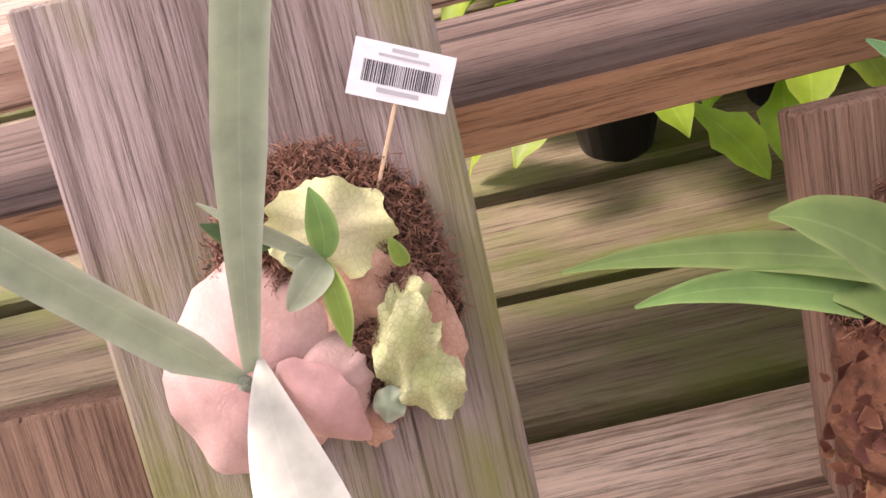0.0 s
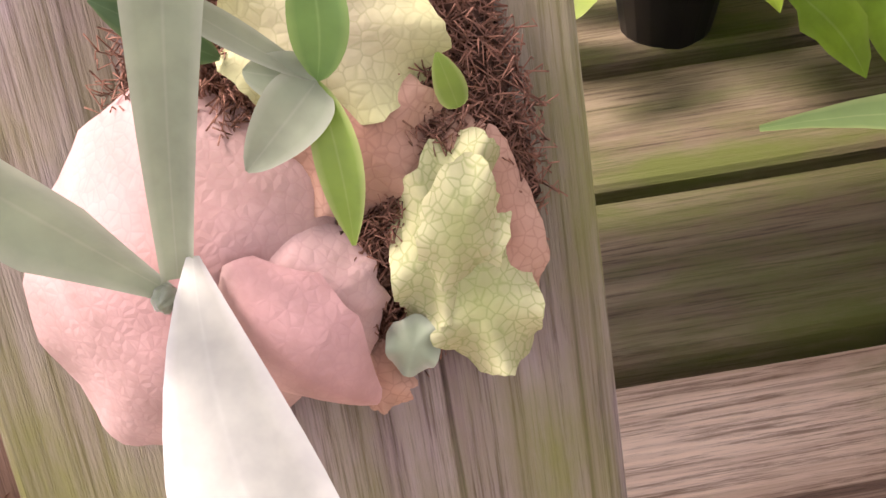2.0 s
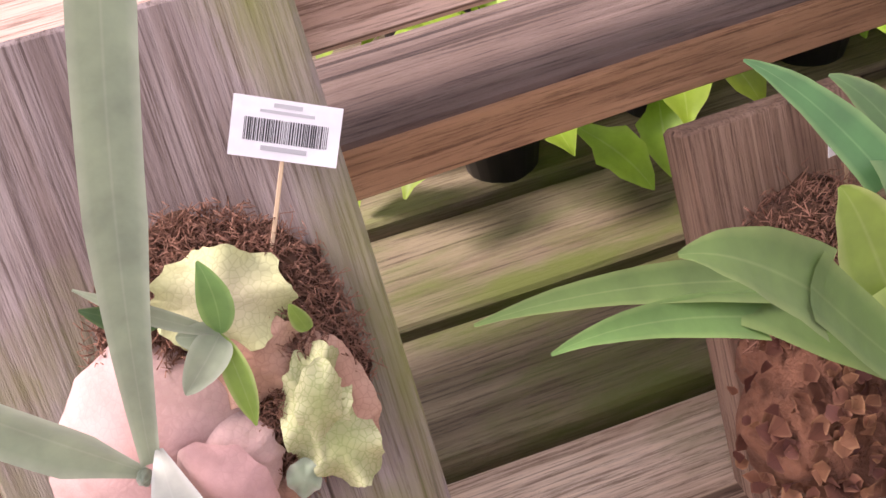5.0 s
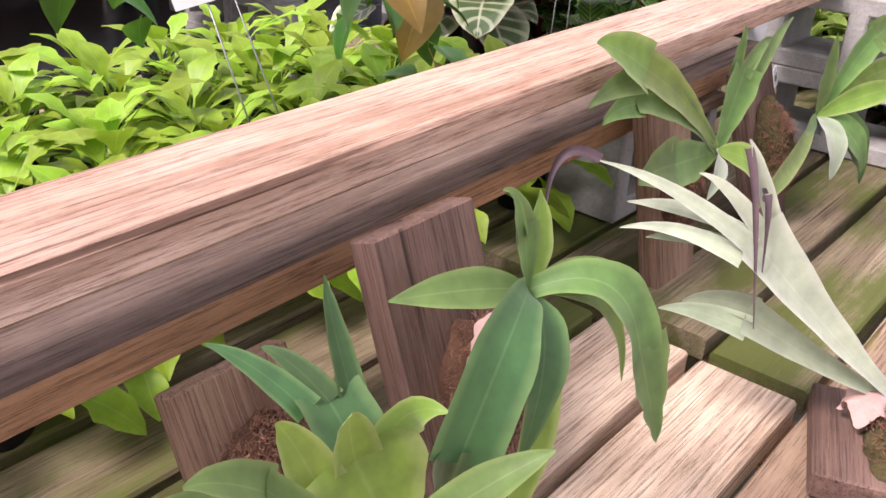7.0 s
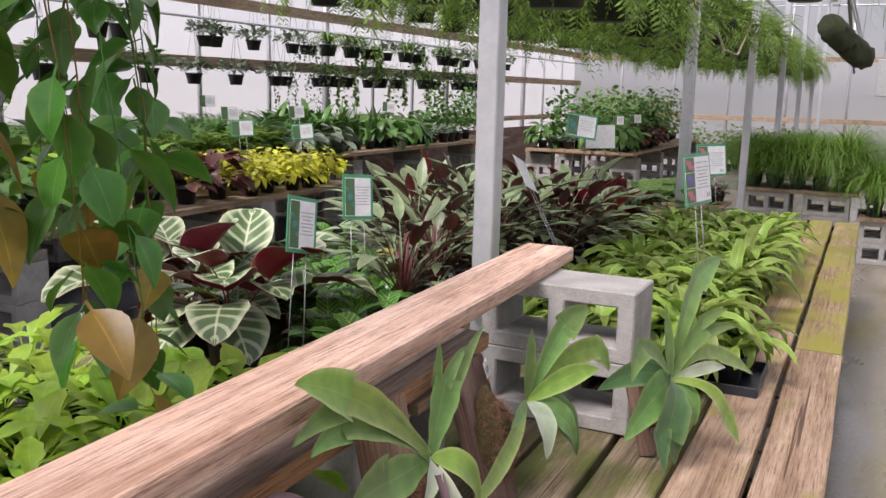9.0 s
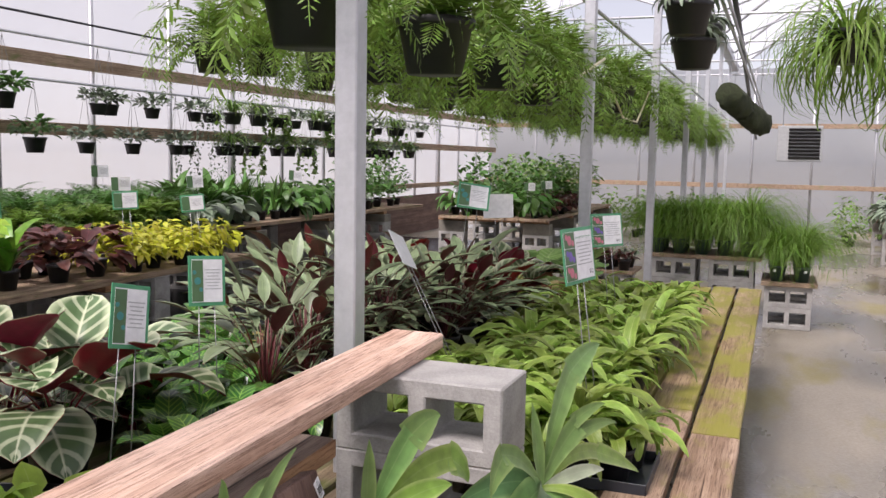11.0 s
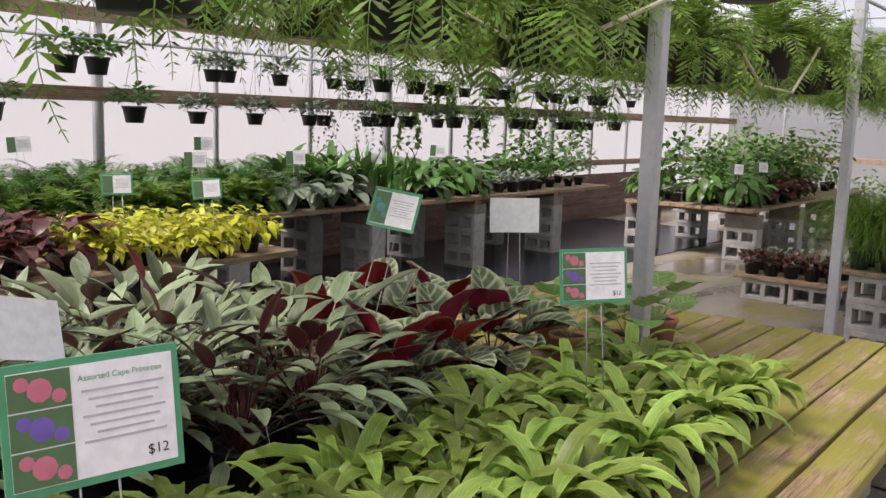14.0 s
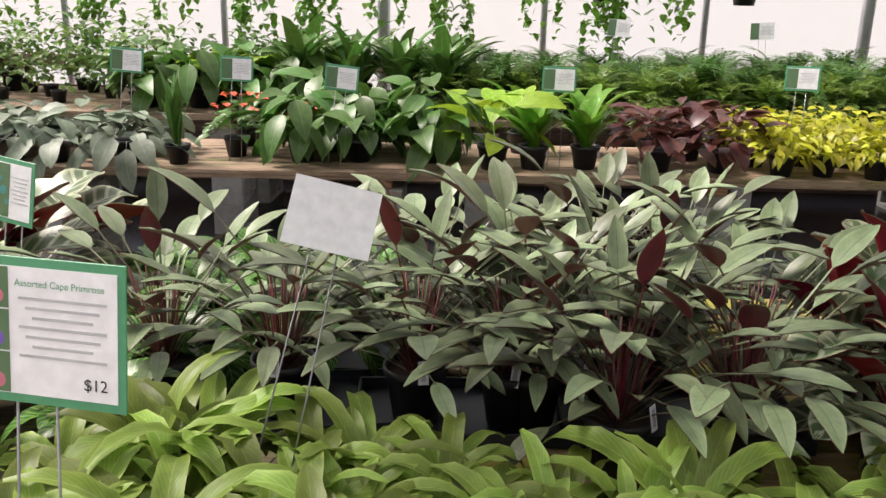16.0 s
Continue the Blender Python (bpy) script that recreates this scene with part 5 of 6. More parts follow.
def sign(at, label, w=0.165, h=0.125, rim=True, photos=(), stake=0.36, text=(), blank=False, photo_left=True):
    """A card facing -y of its own frame, its lower edge at the origin."""
    th = thing("price_sign", label, "sign", at, "price signs")
    if rim:
        part("border", box((w, 0.003, h), 0.0006), M_GREEN, th, "green border", at=pose(0, 0, h / 2))
    inner = (w - 0.018, h - 0.02) if rim else (w, h)
    part("card", box((inner[0], 0.002, inner[1]), 0), M_CARD, th, at=pose(0, -0.0015 if rim else 0, h / 2))
    x0 = -inner[0] / 2 if photo_left else inner[0] / 2 - inner[0] * 0.36
    for k, m in enumerate(photos):
        ph = inner[1] / len(photos)
        part("photo", box((inner[0] * 0.36, 0.001, ph * 0.96), 0), M_LEAFPRINT, th, at=pose(x0 + inner[0] * 0.18, -0.0028, h / 2 + inner[1] / 2 - ph * (k + 0.5)))
        for d in range(3):
            part("bloom", disc_mesh("bloom", min(ph * 0.32, inner[0] * 0.11) * (1.0 if d == 0 else 0.6), 0, m, 9), None, th, at=pose(x0 + inner[0] * (0.18 + (0, 0.11, -0.1)[d]), -0.0034, h / 2 + inner[1] / 2 - ph * (k + 0.5 + (0, 0.2, -0.2)[d]), 90, 0, 0))
    tx = x0 + inner[0] * 0.40 if photo_left else -inner[0] / 2 + 0.004
    if not blank:
        for k in range(7):
            part("print_line", box((inner[0] * (0.52 - 0.08 * (k % 3)), 0.0006, inner[1] * 0.022), 0), M_PRINT, th, at=pose(tx + inner[0] * 0.28, -0.0027, h / 2 + inner[1] * (0.26 - 0.075 * k)))
    for s, size, dx, dz in text:
        words(s, size, M_INK if size > 0.012 else M_GREEN, th, pose(tx + dx, -0.0034, h / 2 + dz, 90, 0, 0))
    for sx in (-0.022, 0.022):
        part("stake", tube("stake", [(sx, 0.003, h * 0.5), (sx * 1.4, 0.003, -stake)], 0.0017, M_WIRE, 5), None, th)
    return th


BLOOMS = (M_PINK, M_VIOLET, M_PINK)
sign(pose(-0.435, 2.835, 1.10, -8, 0, 79), "green-bordered cape primrose price sign with flower photos on wire stakes", w=0.212, h=0.156, photos=BLOOMS, stake=0.48, text=(("Assorted Cape Primrose", 0.0102, 0.0, 0.048), ("$12", 0.018, 0.078, -0.056)))
sign(pose(-0.65, 4.44, 1.05, -8, 0, 60), "green-bordered cape primrose price sign with flower photos on wire stakes", w=0.215, h=0.152, photos=BLOOMS, stake=0.43, text=(("$12", 0.018, 0.078, -0.056),))
sign(pose(-1.25, 4.25, 1.21, -22, 8, -20 + 45), "green-bordered sign with a leaf photo on wire stakes", w=0.15, h=0.125, photos=(M_TEAL,), stake=0.55)
sign(pose(-1.40, 5.15, 1.11, -5, 0, 50), "blank white card sign on wire stakes", w=0.20, h=0.135, rim=False, blank=True, stake=0.45)
sign(pose(-1.05, 3.05, 1.085, -30, 14, 95), "blank white back of a leaning card sign on wire stakes", w=0.155, h=0.125, rim=False, blank=True, stake=0.44)
sign(pose(-1.35, 2.36, 1.035, -8, 4, 66), "green-bordered price sign on wire stakes among green leaves", w=0.11, h=0.135, photos=(M_TEAL,), stake=0.41)
sign(pose(-1.30, 1.99, 0.995, -8, 12, 80), "green-bordered price sign on wire stakes over a medallion plant", w=0.11, h=0.148, photos=(M_TEAL,), stake=0.38)
sign(pose(-1.36, 1.00, 0.985, -20, -12, 70), "blank white leaning card sign beside the vine", w=0.16, h=0.13, rim=False, blank=True, stake=0.37)


# ---- hanging baskets ----
def frond_pinnate(L, n, w, bend, lift, seed):
    r = random.Random(seed)
    V, F = [], []
    p, ang, yaw = Vector((0, 0, 0)), lift, 0.0
    for k in range(n):
        q = k / (n - 1)
        ang = lift - bend * q
        yaw += r.uniform(-5, 5)
        d = Vector((math.sin(radians(yaw)) * math.cos(radians(ang)), math.cos(radians(ang)), math.sin(radians(ang))))
        side = Vector((math.cos(radians(yaw)), -math.sin(radians(yaw)), 0))
        pn = p + d * (L / n)
        wl = w * (math.sin(math.pi * (0.12 + 0.85 * q)) ** 0.7) * r.uniform(0.8, 1.15)
        for s in (-1, 1):
            i = len(V)
            tip = p + side * s * wl + d * wl * 0.55 + Vector((0, 0, -wl * r.uniform(0.0, 0.35)))
            mid = p.lerp(tip, 0.5)
            hw = d * wl * 0.16
            V += [p, mid + hw, tip, mid - hw]
            F.append((i, i + 1, i + 2, i + 3) if s > 0 else (i, i + 3, i + 2, i + 1))
        i = len(V)
        V += [p - side * 0.0015, p + side * 0.0015, pn + side * 0.0012, pn - side * 0.0012]
        F.append((i, i + 1, i + 2, i + 3))
        p = pn
    return V, F, [(0.3, 0.5)] * len(V), [0] * len(F)


def fern_spray(name, seed, n, L, w, mat, drop=60, up=50):
    r = random.Random(seed)
    kinds = [frond_pinnate(L * s, 19, w, b, 40, seed + i) for i, (s, b) in enumerate(((1, drop + 60), (0.8, drop + 30), (1.15, drop + 80), (0.6, drop)))]
    leaves = [(arm(137.5 * k + r.uniform(-20, 20), r.uniform(-40, up), (0, 0, 0.0), r.uniform(0.7, 1.15)), kinds[r.randrange(4)], 0) for k in range(n)]
    return spray_mesh(name, [mat], leaves)


def blade_spray(name, seed, n, L, W, mat, drop=110, up=70, low=20, prof=strap, ring=0.03):
    r = random.Random(seed)
    kinds = [leaf_data(L * s, W, prof, bend=drop * b, lift=20, fold=0.3, nv=7, nu=2, seed=seed + i) for i, (s, b) in enumerate(((1, 1), (0.75, 0.7), (1.2, 1.2), (0.9, 1.3)))]
    leaves = []
    for k in range(n):
        az = 137.5 * k + r.uniform(-25, 25)
        d = r.uniform(0, ring)
        leaves.append((arm(az, r.uniform(low, up), (-math.sin(radians(az)) * d, math.cos(radians(az)) * d, 0), r.uniform(0.7, 1.1), r.uniform(-20, 20)), kinds[r.randrange(4)], 0))
    return spray_mesh(name, [mat], leaves)


def trail_spray(name, seed, n, L, size, mat, prof=heart, per=10):
    r = random.Random(seed)
    lf = [leaf_data(size * s, size * 0.8, prof, bend=40, fold=0.15, nv=4, nu=2) for s in (1, 0.8, 1.2)]
    leaves = []
    for s in range(n):
        a = r.uniform(0, 6.28)
        ln = L * r.uniform(0.4, 1.1)
        for k in range(per):
            q = k / per
            c = (math.cos(a) * (0.09 + 0.05 * min(1, 3 * q)), math.sin(a) * (0.09 + 0.05 * min(1, 3 * q)), 0.04 - ln * q)
            leaves.append((arm(r.uniform(0, 360), r.uniform(-60, 30), c, r.uniform(0.7, 1.2)), lf[r.randrange(3)], 0))
    return spray_mesh(name, [mat], leaves)


def bush_spray(name, seed, n, R, H, size, mat, prof=oval, up=(0, 70)):
    r = random.Random(seed)
    lf = [leaf_data(size * s, size * 0.55, prof, bend=50, fold=0.2, nv=5, nu=2, stem=size * 0.3) for s in (1, 0.8, 1.2)]
    leaves = []
    for k in range(n):
        az, q = 137.5 * k, math.sqrt(r.random())
        c = (-math.sin(radians(az)) * R * q, math.cos(radians(az)) * R * q, H * r.uniform(0.15, 1) * (1 - 0.5 * q * q))
        leaves.append((arm(az + r.uniform(-50, 50), r.uniform(*up), c, r.uniform(0.7, 1.2), r.uniform(-25, 25)), lf[r.randrange(3)], 0))
    return spray_mesh(name, [mat], leaves)


def hanging(name, label, at, pot_r, pot_h, spray, drop, group, pot_mat=None, spray_z=None):
    th = thing(name, label, "hanging basket", at, group)
    part("pot", pot_mesh("pot", pot_r, pot_h, pot_mat or M_POT), None, th)
    for a in range(3):
        e = (pot_r * math.cos(a * 2.09 + 0.4), pot_r * math.sin(a * 2.09 + 0.4), pot_h)
        part("hanger_wire", tube("hanger_wire", [e, (0, 0, drop - 0.03), (0, 0, drop)], 0.002, M_WIRE, 4), None, th)
    part("foliage", spray, None, th, at=pose(0, 0, pot_h if spray_z is None else spray_z))
    return th


FERN_A, FERN_B = fern_spray("foliage", 1, 85, 0.50, 0.06, L_FERN, 45, 55), fern_spray("foliage", 2, 80, 0.56, 0.065, L_FERN, 60, 60)
SPID, SPID2 = blade_spray("foliage", 3, 80, 0.36, 0.017, L_SPIDER), blade_spray("foliage", 4, 40, 0.22, 0.016, L_GREEN)
TRAIL, TRAIL2 = trail_spray("foliage", 5, 24, 0.8, 0.065, L_BRIGHT), trail_spray("foliage", 6, 14, 0.45, 0.04, L_GREY)
SMALL, SMALL2 = bush_spray("foliage", 7, 110, 0.16, 0.17, 0.085, L_GREEN), bush_spray("foliage", 8, 95, 0.14, 0.14, 0.075, L_GREY)
SPIDT = trail_spray("foliage", 10, 14, 0.55, 0.07, L_SPIDER, strap, 8)

h_fern = hanging("hanging_fern", "lush green fern in a black hanging basket", pose(-1.09, 3.34, 1.735), 0.135, 0.19, FERN_A, 0.69, "hanging ferns")
h_fern2 = hanging("hanging_fern", "feathery green fern in a black hanging basket", pose(-1.10, 4.12, 1.745), 0.13, 0.18, FERN_B, 0.68, "hanging ferns")
q = random.Random(4)
k = 0
for x, z in ((-1.1, 1.75), (-1.75, 1.84), (-2.5, 1.90), (-3.3, 1.94)):
    for j in range(24):
        y = 2.55 + 0.72 * j + (0.35 if x < -1.5 else 0)
        if y > 17 or (x == -1.1 and j in (1, 2)) or (x < -2 and y < 4.6) or (x < -1.5 and y < 3.3):
            continue
        k += 1
        zz = z + q.uniform(-0.04, 0.06)
        o = copy_thing(h_fern if k % 2 else h_fern2, pose(x + q.uniform(-0.05, 0.05), y + q.uniform(-0.06, 0.06), zz, 0, 0, q.uniform(0, 360)))
h_grey = hanging("hanging_basket", "grey-green trailing plant in a black hanging basket", pose(-0.32, 4.55, 1.86), 0.10, 0.13, blade_spray("foliage", 14, 50, 0.16, 0.03, L_GREY, 120, 60), 0.59, "aisle baskets")
copy_thing(h_grey, pose(-0.32, 4.25, 1.97, 0, 0, 50))
copy_thing(h_grey, pose(-0.32, 4.9, 1.97, 0, 0, 150))
GRASSY = blade_spray("foliage", 15, 420, 0.62, 0.012, L_FERN, 150, 70, -30, ring=0.1)
h_big = hanging("hanging_basket", "large shaggy grass-like trailing fern in a hanging basket", pose(0.40, 5.8, 2.0), 0.14, 0.18, GRASSY, 1.3, "shaggy baskets", spray_z=0.1)
copy_thing(h_big, pose(1.3, 8.6, 1.7, 0, 0, 70))
copy_thing(h_big, pose(1.7, 11.5, 1.7, 0, 0, 170))

WALLX = -6.2
h_spid = hanging("hanging_basket", "spider plant in a black hanging basket by the film wall", pose(WALLX, 9.60, 1.80), 0.12, 0.14, SPID, 0.66, "wall baskets")
h_trail = hanging("hanging_basket", "trailing leafy vine in a hanging basket by the film wall", pose(WALLX, 4.42, 1.80), 0.11, 0.13, TRAIL, 0.66, "wall baskets")
h_small = hanging("hanging_basket", "small green plant in a dark hanging pot by the film wall", pose(WALLX, 6.20, 1.80), 0.10, 0.14, SMALL, 0.66, "wall baskets")
h_grey2 = hanging("hanging_basket", "small grey-green plant in a dark hanging pot by the film wall", pose(WALLX, 7.33, 1.80), 0.085, 0.11, SMALL2, 0.66, "wall baskets")
h_tr2 = hanging("hanging_basket", "thin trailing plant in a hanging pot by the film wall", pose(WALLX, 9.20, 1.80), 0.09, 0.11, TRAIL2, 0.66, "wall baskets")
h_spt = hanging("hanging_basket", "spider plant with trailing offsets in a hanging basket", pose(WALLX, 10.57, 1.80), 0.11, 0.13, SPIDT, 0.66, "wall baskets")
rows = [(h_trail, 2.4, 5.6, 0.62, (2.28, 1.92)), (h_small, 6.2, 8.2, 0.75, (1.95, 2.3)), (h_grey2, 8.4, 10.6, 0.42, (2.02, 1.82)),
        (h_tr2, 10.3, 11.3, 0.45, (2.32, 1.95)), (h_spid, 11.3, 18.5, 0.85, (2.28, 2.34)), (h_grey2, 11.6, 19, 0.55, (1.85, 1.6)), (h_spt, 12.0, 18.0, 0.8, (2.2, 2.1)),
        (h_trail, -2.5, 2.3, 0.7, (2.2, 1.9))]
q = random.Random(8)
for src, y0, y1, st, zs in rows:
    y, n = y0, 0
    while y < y1:
        copy_thing(src, pose(WALLX, 1.5 + (y - 1.4) * 0.81 + q.uniform(-0.08, 0.08), 1.80 if n % 2 else 1.42, 0, 0, q.uniform(0, 360)))
        y += st
        n += 1


# ---- benches across the path ----
def far_bench(a, b, width, z, label):
    """A plank bench from a to b (its aisle edge), on block piers behind that edge."""
    (x0, y0), (x1, y1) = a, b
    L, ang = math.hypot(x1 - x0, y1 - y0), math.degrees(math.atan2(-(x1 - x0), y1 - y0))
    th = thing("plant_bench", label, "bench", pose(x0, y0, 0, 0, 0, ang), "far benches")
    n = int(width / 0.2)
    for k in range(n):
        plank_run(th, -0.1 - 0.2 * k, 0, L, z, W_BENCH, 0.19)
    for s in np.arange(0.25, L, 1.55):
        part("bearer", box((width - 0.05, 0.09, 0.04), 0.003), W_RAIL, th, at=pose(-width / 2, s, z - 0.06))
    m = th.matrix_world
    for s in np.arange(0.25, L, 1.55):
        for u in (-0.18, -width + 0.25):
            k, zz = 0, 0.0
            while zz + 0.19 <= z - 0.075:
                c = m @ Vector((u, s, zz))
                block(c.x, c.y, zz, ang + rnd.uniform(-3, 3) + (90 if k % 2 else 0) * 0, "stacked hollow concrete block under a plant bench", "bench piers")
                zz += 0.19
                k += 1
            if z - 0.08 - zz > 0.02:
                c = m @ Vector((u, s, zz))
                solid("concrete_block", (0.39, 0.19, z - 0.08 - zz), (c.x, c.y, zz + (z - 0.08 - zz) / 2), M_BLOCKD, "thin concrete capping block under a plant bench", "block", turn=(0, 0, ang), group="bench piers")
    return m


M2 = far_bench((-3.46, -0.4), (-3.58, 6.0), 0.8, 0.70, "plank bench on concrete blocks with foliage plants")
M3 = far_bench((-4.85, -3.0), (-4.85, 12.5), 1.25, 0.75, "long plank bench along the film wall full of plants")
M4 = far_bench((-2.9, 12.2), (-2.9, 17.2), 1.7, 0.62, "plank bench on latticed concrete blocks with shrubs")


# plant kinds for the far benches
def far_plant(name, label, spray, pot=(0.075, 0.12), mat=None, lift=1.0, tag=False):
    th = thing(name, label, "potted plant", pose(0, 0, -5), "bench foliage")
    part("pot", pot_mesh("pot", pot[0], pot[1], mat or M_POT), None, th)
    part("foliage", spray, None, th, at=pose(0, 0, pot[1] * 0.8 * lift))
    if tag:
        part("tag", box((0.03, 0.001, 0.025), 0), M_CARD, th, at=pose(0, -pot[0] * 0.98, pot[1] * 0.7))
    return th


YEL = far_plant("golden_pothos", "golden-yellow leafy plant in a black pot", bush_spray("foliage", 21, 90, 0.17, 0.2, 0.085, L_YELL, heart, (-50, 50)))
BIRD = far_plant("birds_nest_fern", "bright green broad-leaved rosette plant in a black pot", blade_spray("foliage", 22, 20, 0.34, 0.10, L_BRIGHT, 70, 82, 45, lance), tag=True)
REDP = far_plant("bronze_foliage_plant", "bronze-red leafy plant in a black pot", bush_spray("foliage", 23, 40, 0.15, 0.28, 0.15, L_RED, oval, (-10, 60)))
DARK = far_plant("dark_leaf_plant", "dark grey-green broad-leaved plant in a black pot", bush_spray("foliage", 24, 26, 0.12, 0.2, 0.2, L_GREY, oval, (-30, 40)))
PHIL = far_plant("arrowhead_plant", "green arrow-leaved plant in a black pot", bush_spray("foliage", 25, 34, 0.16, 0.34, 0.2, L_GREEN, heart, (-40, 30)))
LIMEP = far_plant("lime_leaf_plant", "bright lime broad-leaved plant in a black pot", bush_spray("foliage", 26, 16, 0.10, 0.25, 0.26, L_LIME, oval, (-10, 50)))
FERNP = far_plant("asparagus_fern", "feathery green fern in a black pot", fern_spray("foliage", 27, 60, 0.32, 0.05, L_FERN, 50, 75))
FERNQ = far_plant("asparagus_fern", "feathery green fern in a black pot", fern_spray("foliage", 28, 50, 0.38, 0.05, L_GREEN, 60, 80))
TALL = far_plant("leafy_shrub", "upright green leafy shrub in a black pot", bush_spray("foliage", 29, 110, 0.22, 0.7, 0.11, L_GREEN, lance, (0, 75)))
TALLV = far_plant("variegated_shrub", "upright pale variegated shrub in a black pot", bush_spray("foliage", 30, 110, 0.24, 0.8, 0.10, L_SPIDER, lance, (-20, 60)))
PEACE = far_plant("broad_leaf_plant", "dark green lance-leaved plant in a black pot", blade_spray("foliage", 31, 30, 0.42, 0.09, L_GREEN, 60, 85, 45, lance))
SANS = far_plant("upright_leaf_plant", "upright green strap-leaved plant in a black pot", blade_spray("foliage", 32, 26, 0.42, 0.05, L_GREEN, 25, 88, 65, lance))
SUCC = far_plant("grey_succulent", "small grey-green succulent in a black pot", bush_spray("foliage", 33, 50, 0.09, 0.1, 0.06, L_GREY, oval, (10, 80)))
ORANGE = far_plant("orange_flower_plant", "green plant with orange blooms in a black pot", bush_spray("foliage", 34, 40, 0.13, 0.16, 0.09, L_GREEN, oval, (0, 60)))
_r = random.Random(2)
BL = [(arm(137.5 * k, 40, (-0.1 * math.sin(k * 2.4), 0.1 * math.cos(k * 2.4), 0.16 + 0.02 * (k % 3)), 1), leaf_data(0.05, 0.05, oval, nv=4, nu=2, fold=0.4), 0) for k in range(9)]
part("bloom", spray_mesh("bloom", [M_PETAL], BL), None, ORANGE, "orange flowers", at=pose(0, 0, 0.1))
REDSM = far_plant("red_succulent", "small dark red rosette plant in a black pot", bush_spray("foliage", 35, 60, 0.1, 0.1, 0.06, L_RED, oval, (0, 80)))


def fill(m, z, items, seed, width):
    """items: (kind, s0, s1, step, rows): along the bench from s0 to s1."""
    q = random.Random(seed)
    for kind, s0, s1, st, us, sc in items:
        s = s0
        while s < s1:
            for u in us:
                c = m @ Vector((u + q.uniform(-0.04, 0.04), s + q.uniform(-0.05, 0.05), z))
                o = copy_thing(kind, pose(c.x, c.y, z, 0, 0, q.uniform(0, 360)) @ Matrix.Scale(sc * q.uniform(0.9, 1.1), 4))
            s += st


fill(M2, 0.70, [(DARK, 0.5, 2.3, 0.27, (-0.15, -0.45), 0.8), (SANS, 2.35, 2.5, 0.4, (-0.15,), 0.75), (ORANGE, 2.65, 3.1, 0.24, (-0.35, -0.6), 0.8), (PHIL, 3.0, 3.75, 0.27, (-0.25, -0.55), 0.95), (LIMEP, 3.85, 3.95, 0.4, (-0.15,), 0.95),
                (BIRD, 4.05, 4.5, 0.3, (-0.2, -0.55), 0.9), (REDP, 4.65, 5.05, 0.24, (-0.18, -0.48), 0.9), (YEL, 5.2, 6.25, 0.22, (-0.10, -0.36, -0.62), 0.85)], 3, 0.8)
fill(M3, 0.75, [(TALLV, 2.6, 4.6, 0.4, (-0.35, -0.85), 0.62), (TALL, 1.5, 5.4, 0.42, (-1.05, -0.6), 0.62), (LIMEP, 4.3, 5.2, 0.4, (-0.5,), 0.85), (PHIL, 4.4, 5.5, 0.3, (-0.25, -0.7), 1.0), (PEACE, 5.3, 6.3, 0.3, (-0.25, -0.7), 1.05), (FERNP, 6.2, 10.2, 0.25, (-0.16, -0.5, -0.85), 0.95), (FERNQ, 6.0, 10.6, 0.3, (-0.3, -0.7, -1.05), 1.05),
                (DARK, 10.3, 11.0, 0.27, (-0.2, -0.5), 1.1), (PEACE, 10.6, 11.4, 0.28, (-0.3, -0.7), 0.95), (SANS, 11.2, 11.9, 0.22, (-0.2, -0.55), 0.85), (PHIL, 11.9, 13.0, 0.3, (-0.2, -0.6), 0.9), (FERNQ, 11.2, 13.2, 0.3, (-0.95,), 1.0),
                (SUCC, 13.0, 14.0, 0.22, (-0.15, -0.4, -0.7), 1), (PHIL, 13.0, 15.2, 0.32, (-0.9,), 0.9), (TALL, 14.1, 15.2, 0.35, (-0.25, -0.6), 0.8)], 5, 1.25)
fill(M4, 0.62, [(PHIL, 0.2, 0.8, 0.3, (-0.25, -0.6, -1.4), 0.9), (SUCC, 0.2, 0.8, 0.22, (-1.0, -1.2), 1), (TALL, 0.9, 2.6, 0.38, (-0.3, -0.8, -1.4), 1), (TALLV, 2.4, 4.8, 0.45, (-0.4, -0.9, -1.4), 1), (REDP, 1.0, 2.2, 0.4, (-0.15,), 1)], 6, 1.7)
# cards among the far plants
for x, y, z, rz, g in ((-3.62, 5.35, 1.05, 50, 1), (-3.8, 4.9, 1.08, 55, 1), (-3.7, 3.75, 1.06, 70, 1), (-3.65, 2.75, 1.05, 80, 1), (-3.75, 2.25, 1.07, 84, 1), (-3.85, 1.7, 1.09, 88, 1), (-5.05, 6.3, 1.12, 60, 0), (-5.05, 7.3, 1.12, 60, 0),
                       (-5.1, 8.3, 1.1, 55, 0), (-5.15, 9.3, 1.15, 50, 0), (-3.2, 12.4, 1.0, 30, 0), (-3.05, 12.8, 1.02, 30, 0), (-5.9, 5.4, 1.2, 60, 0), (-5.9, 7.0, 1.2, 60, 0), (-5.9, 4.4, 1.2, 60, 0)):
    sign(pose(x, y, z, -6, rnd.uniform(-5, 5), rz), "small price card with a plant photo among bench plants", w=0.16, h=0.115, rim=bool(g), photos=(M_LEAFPRINT,), stake=0.46)

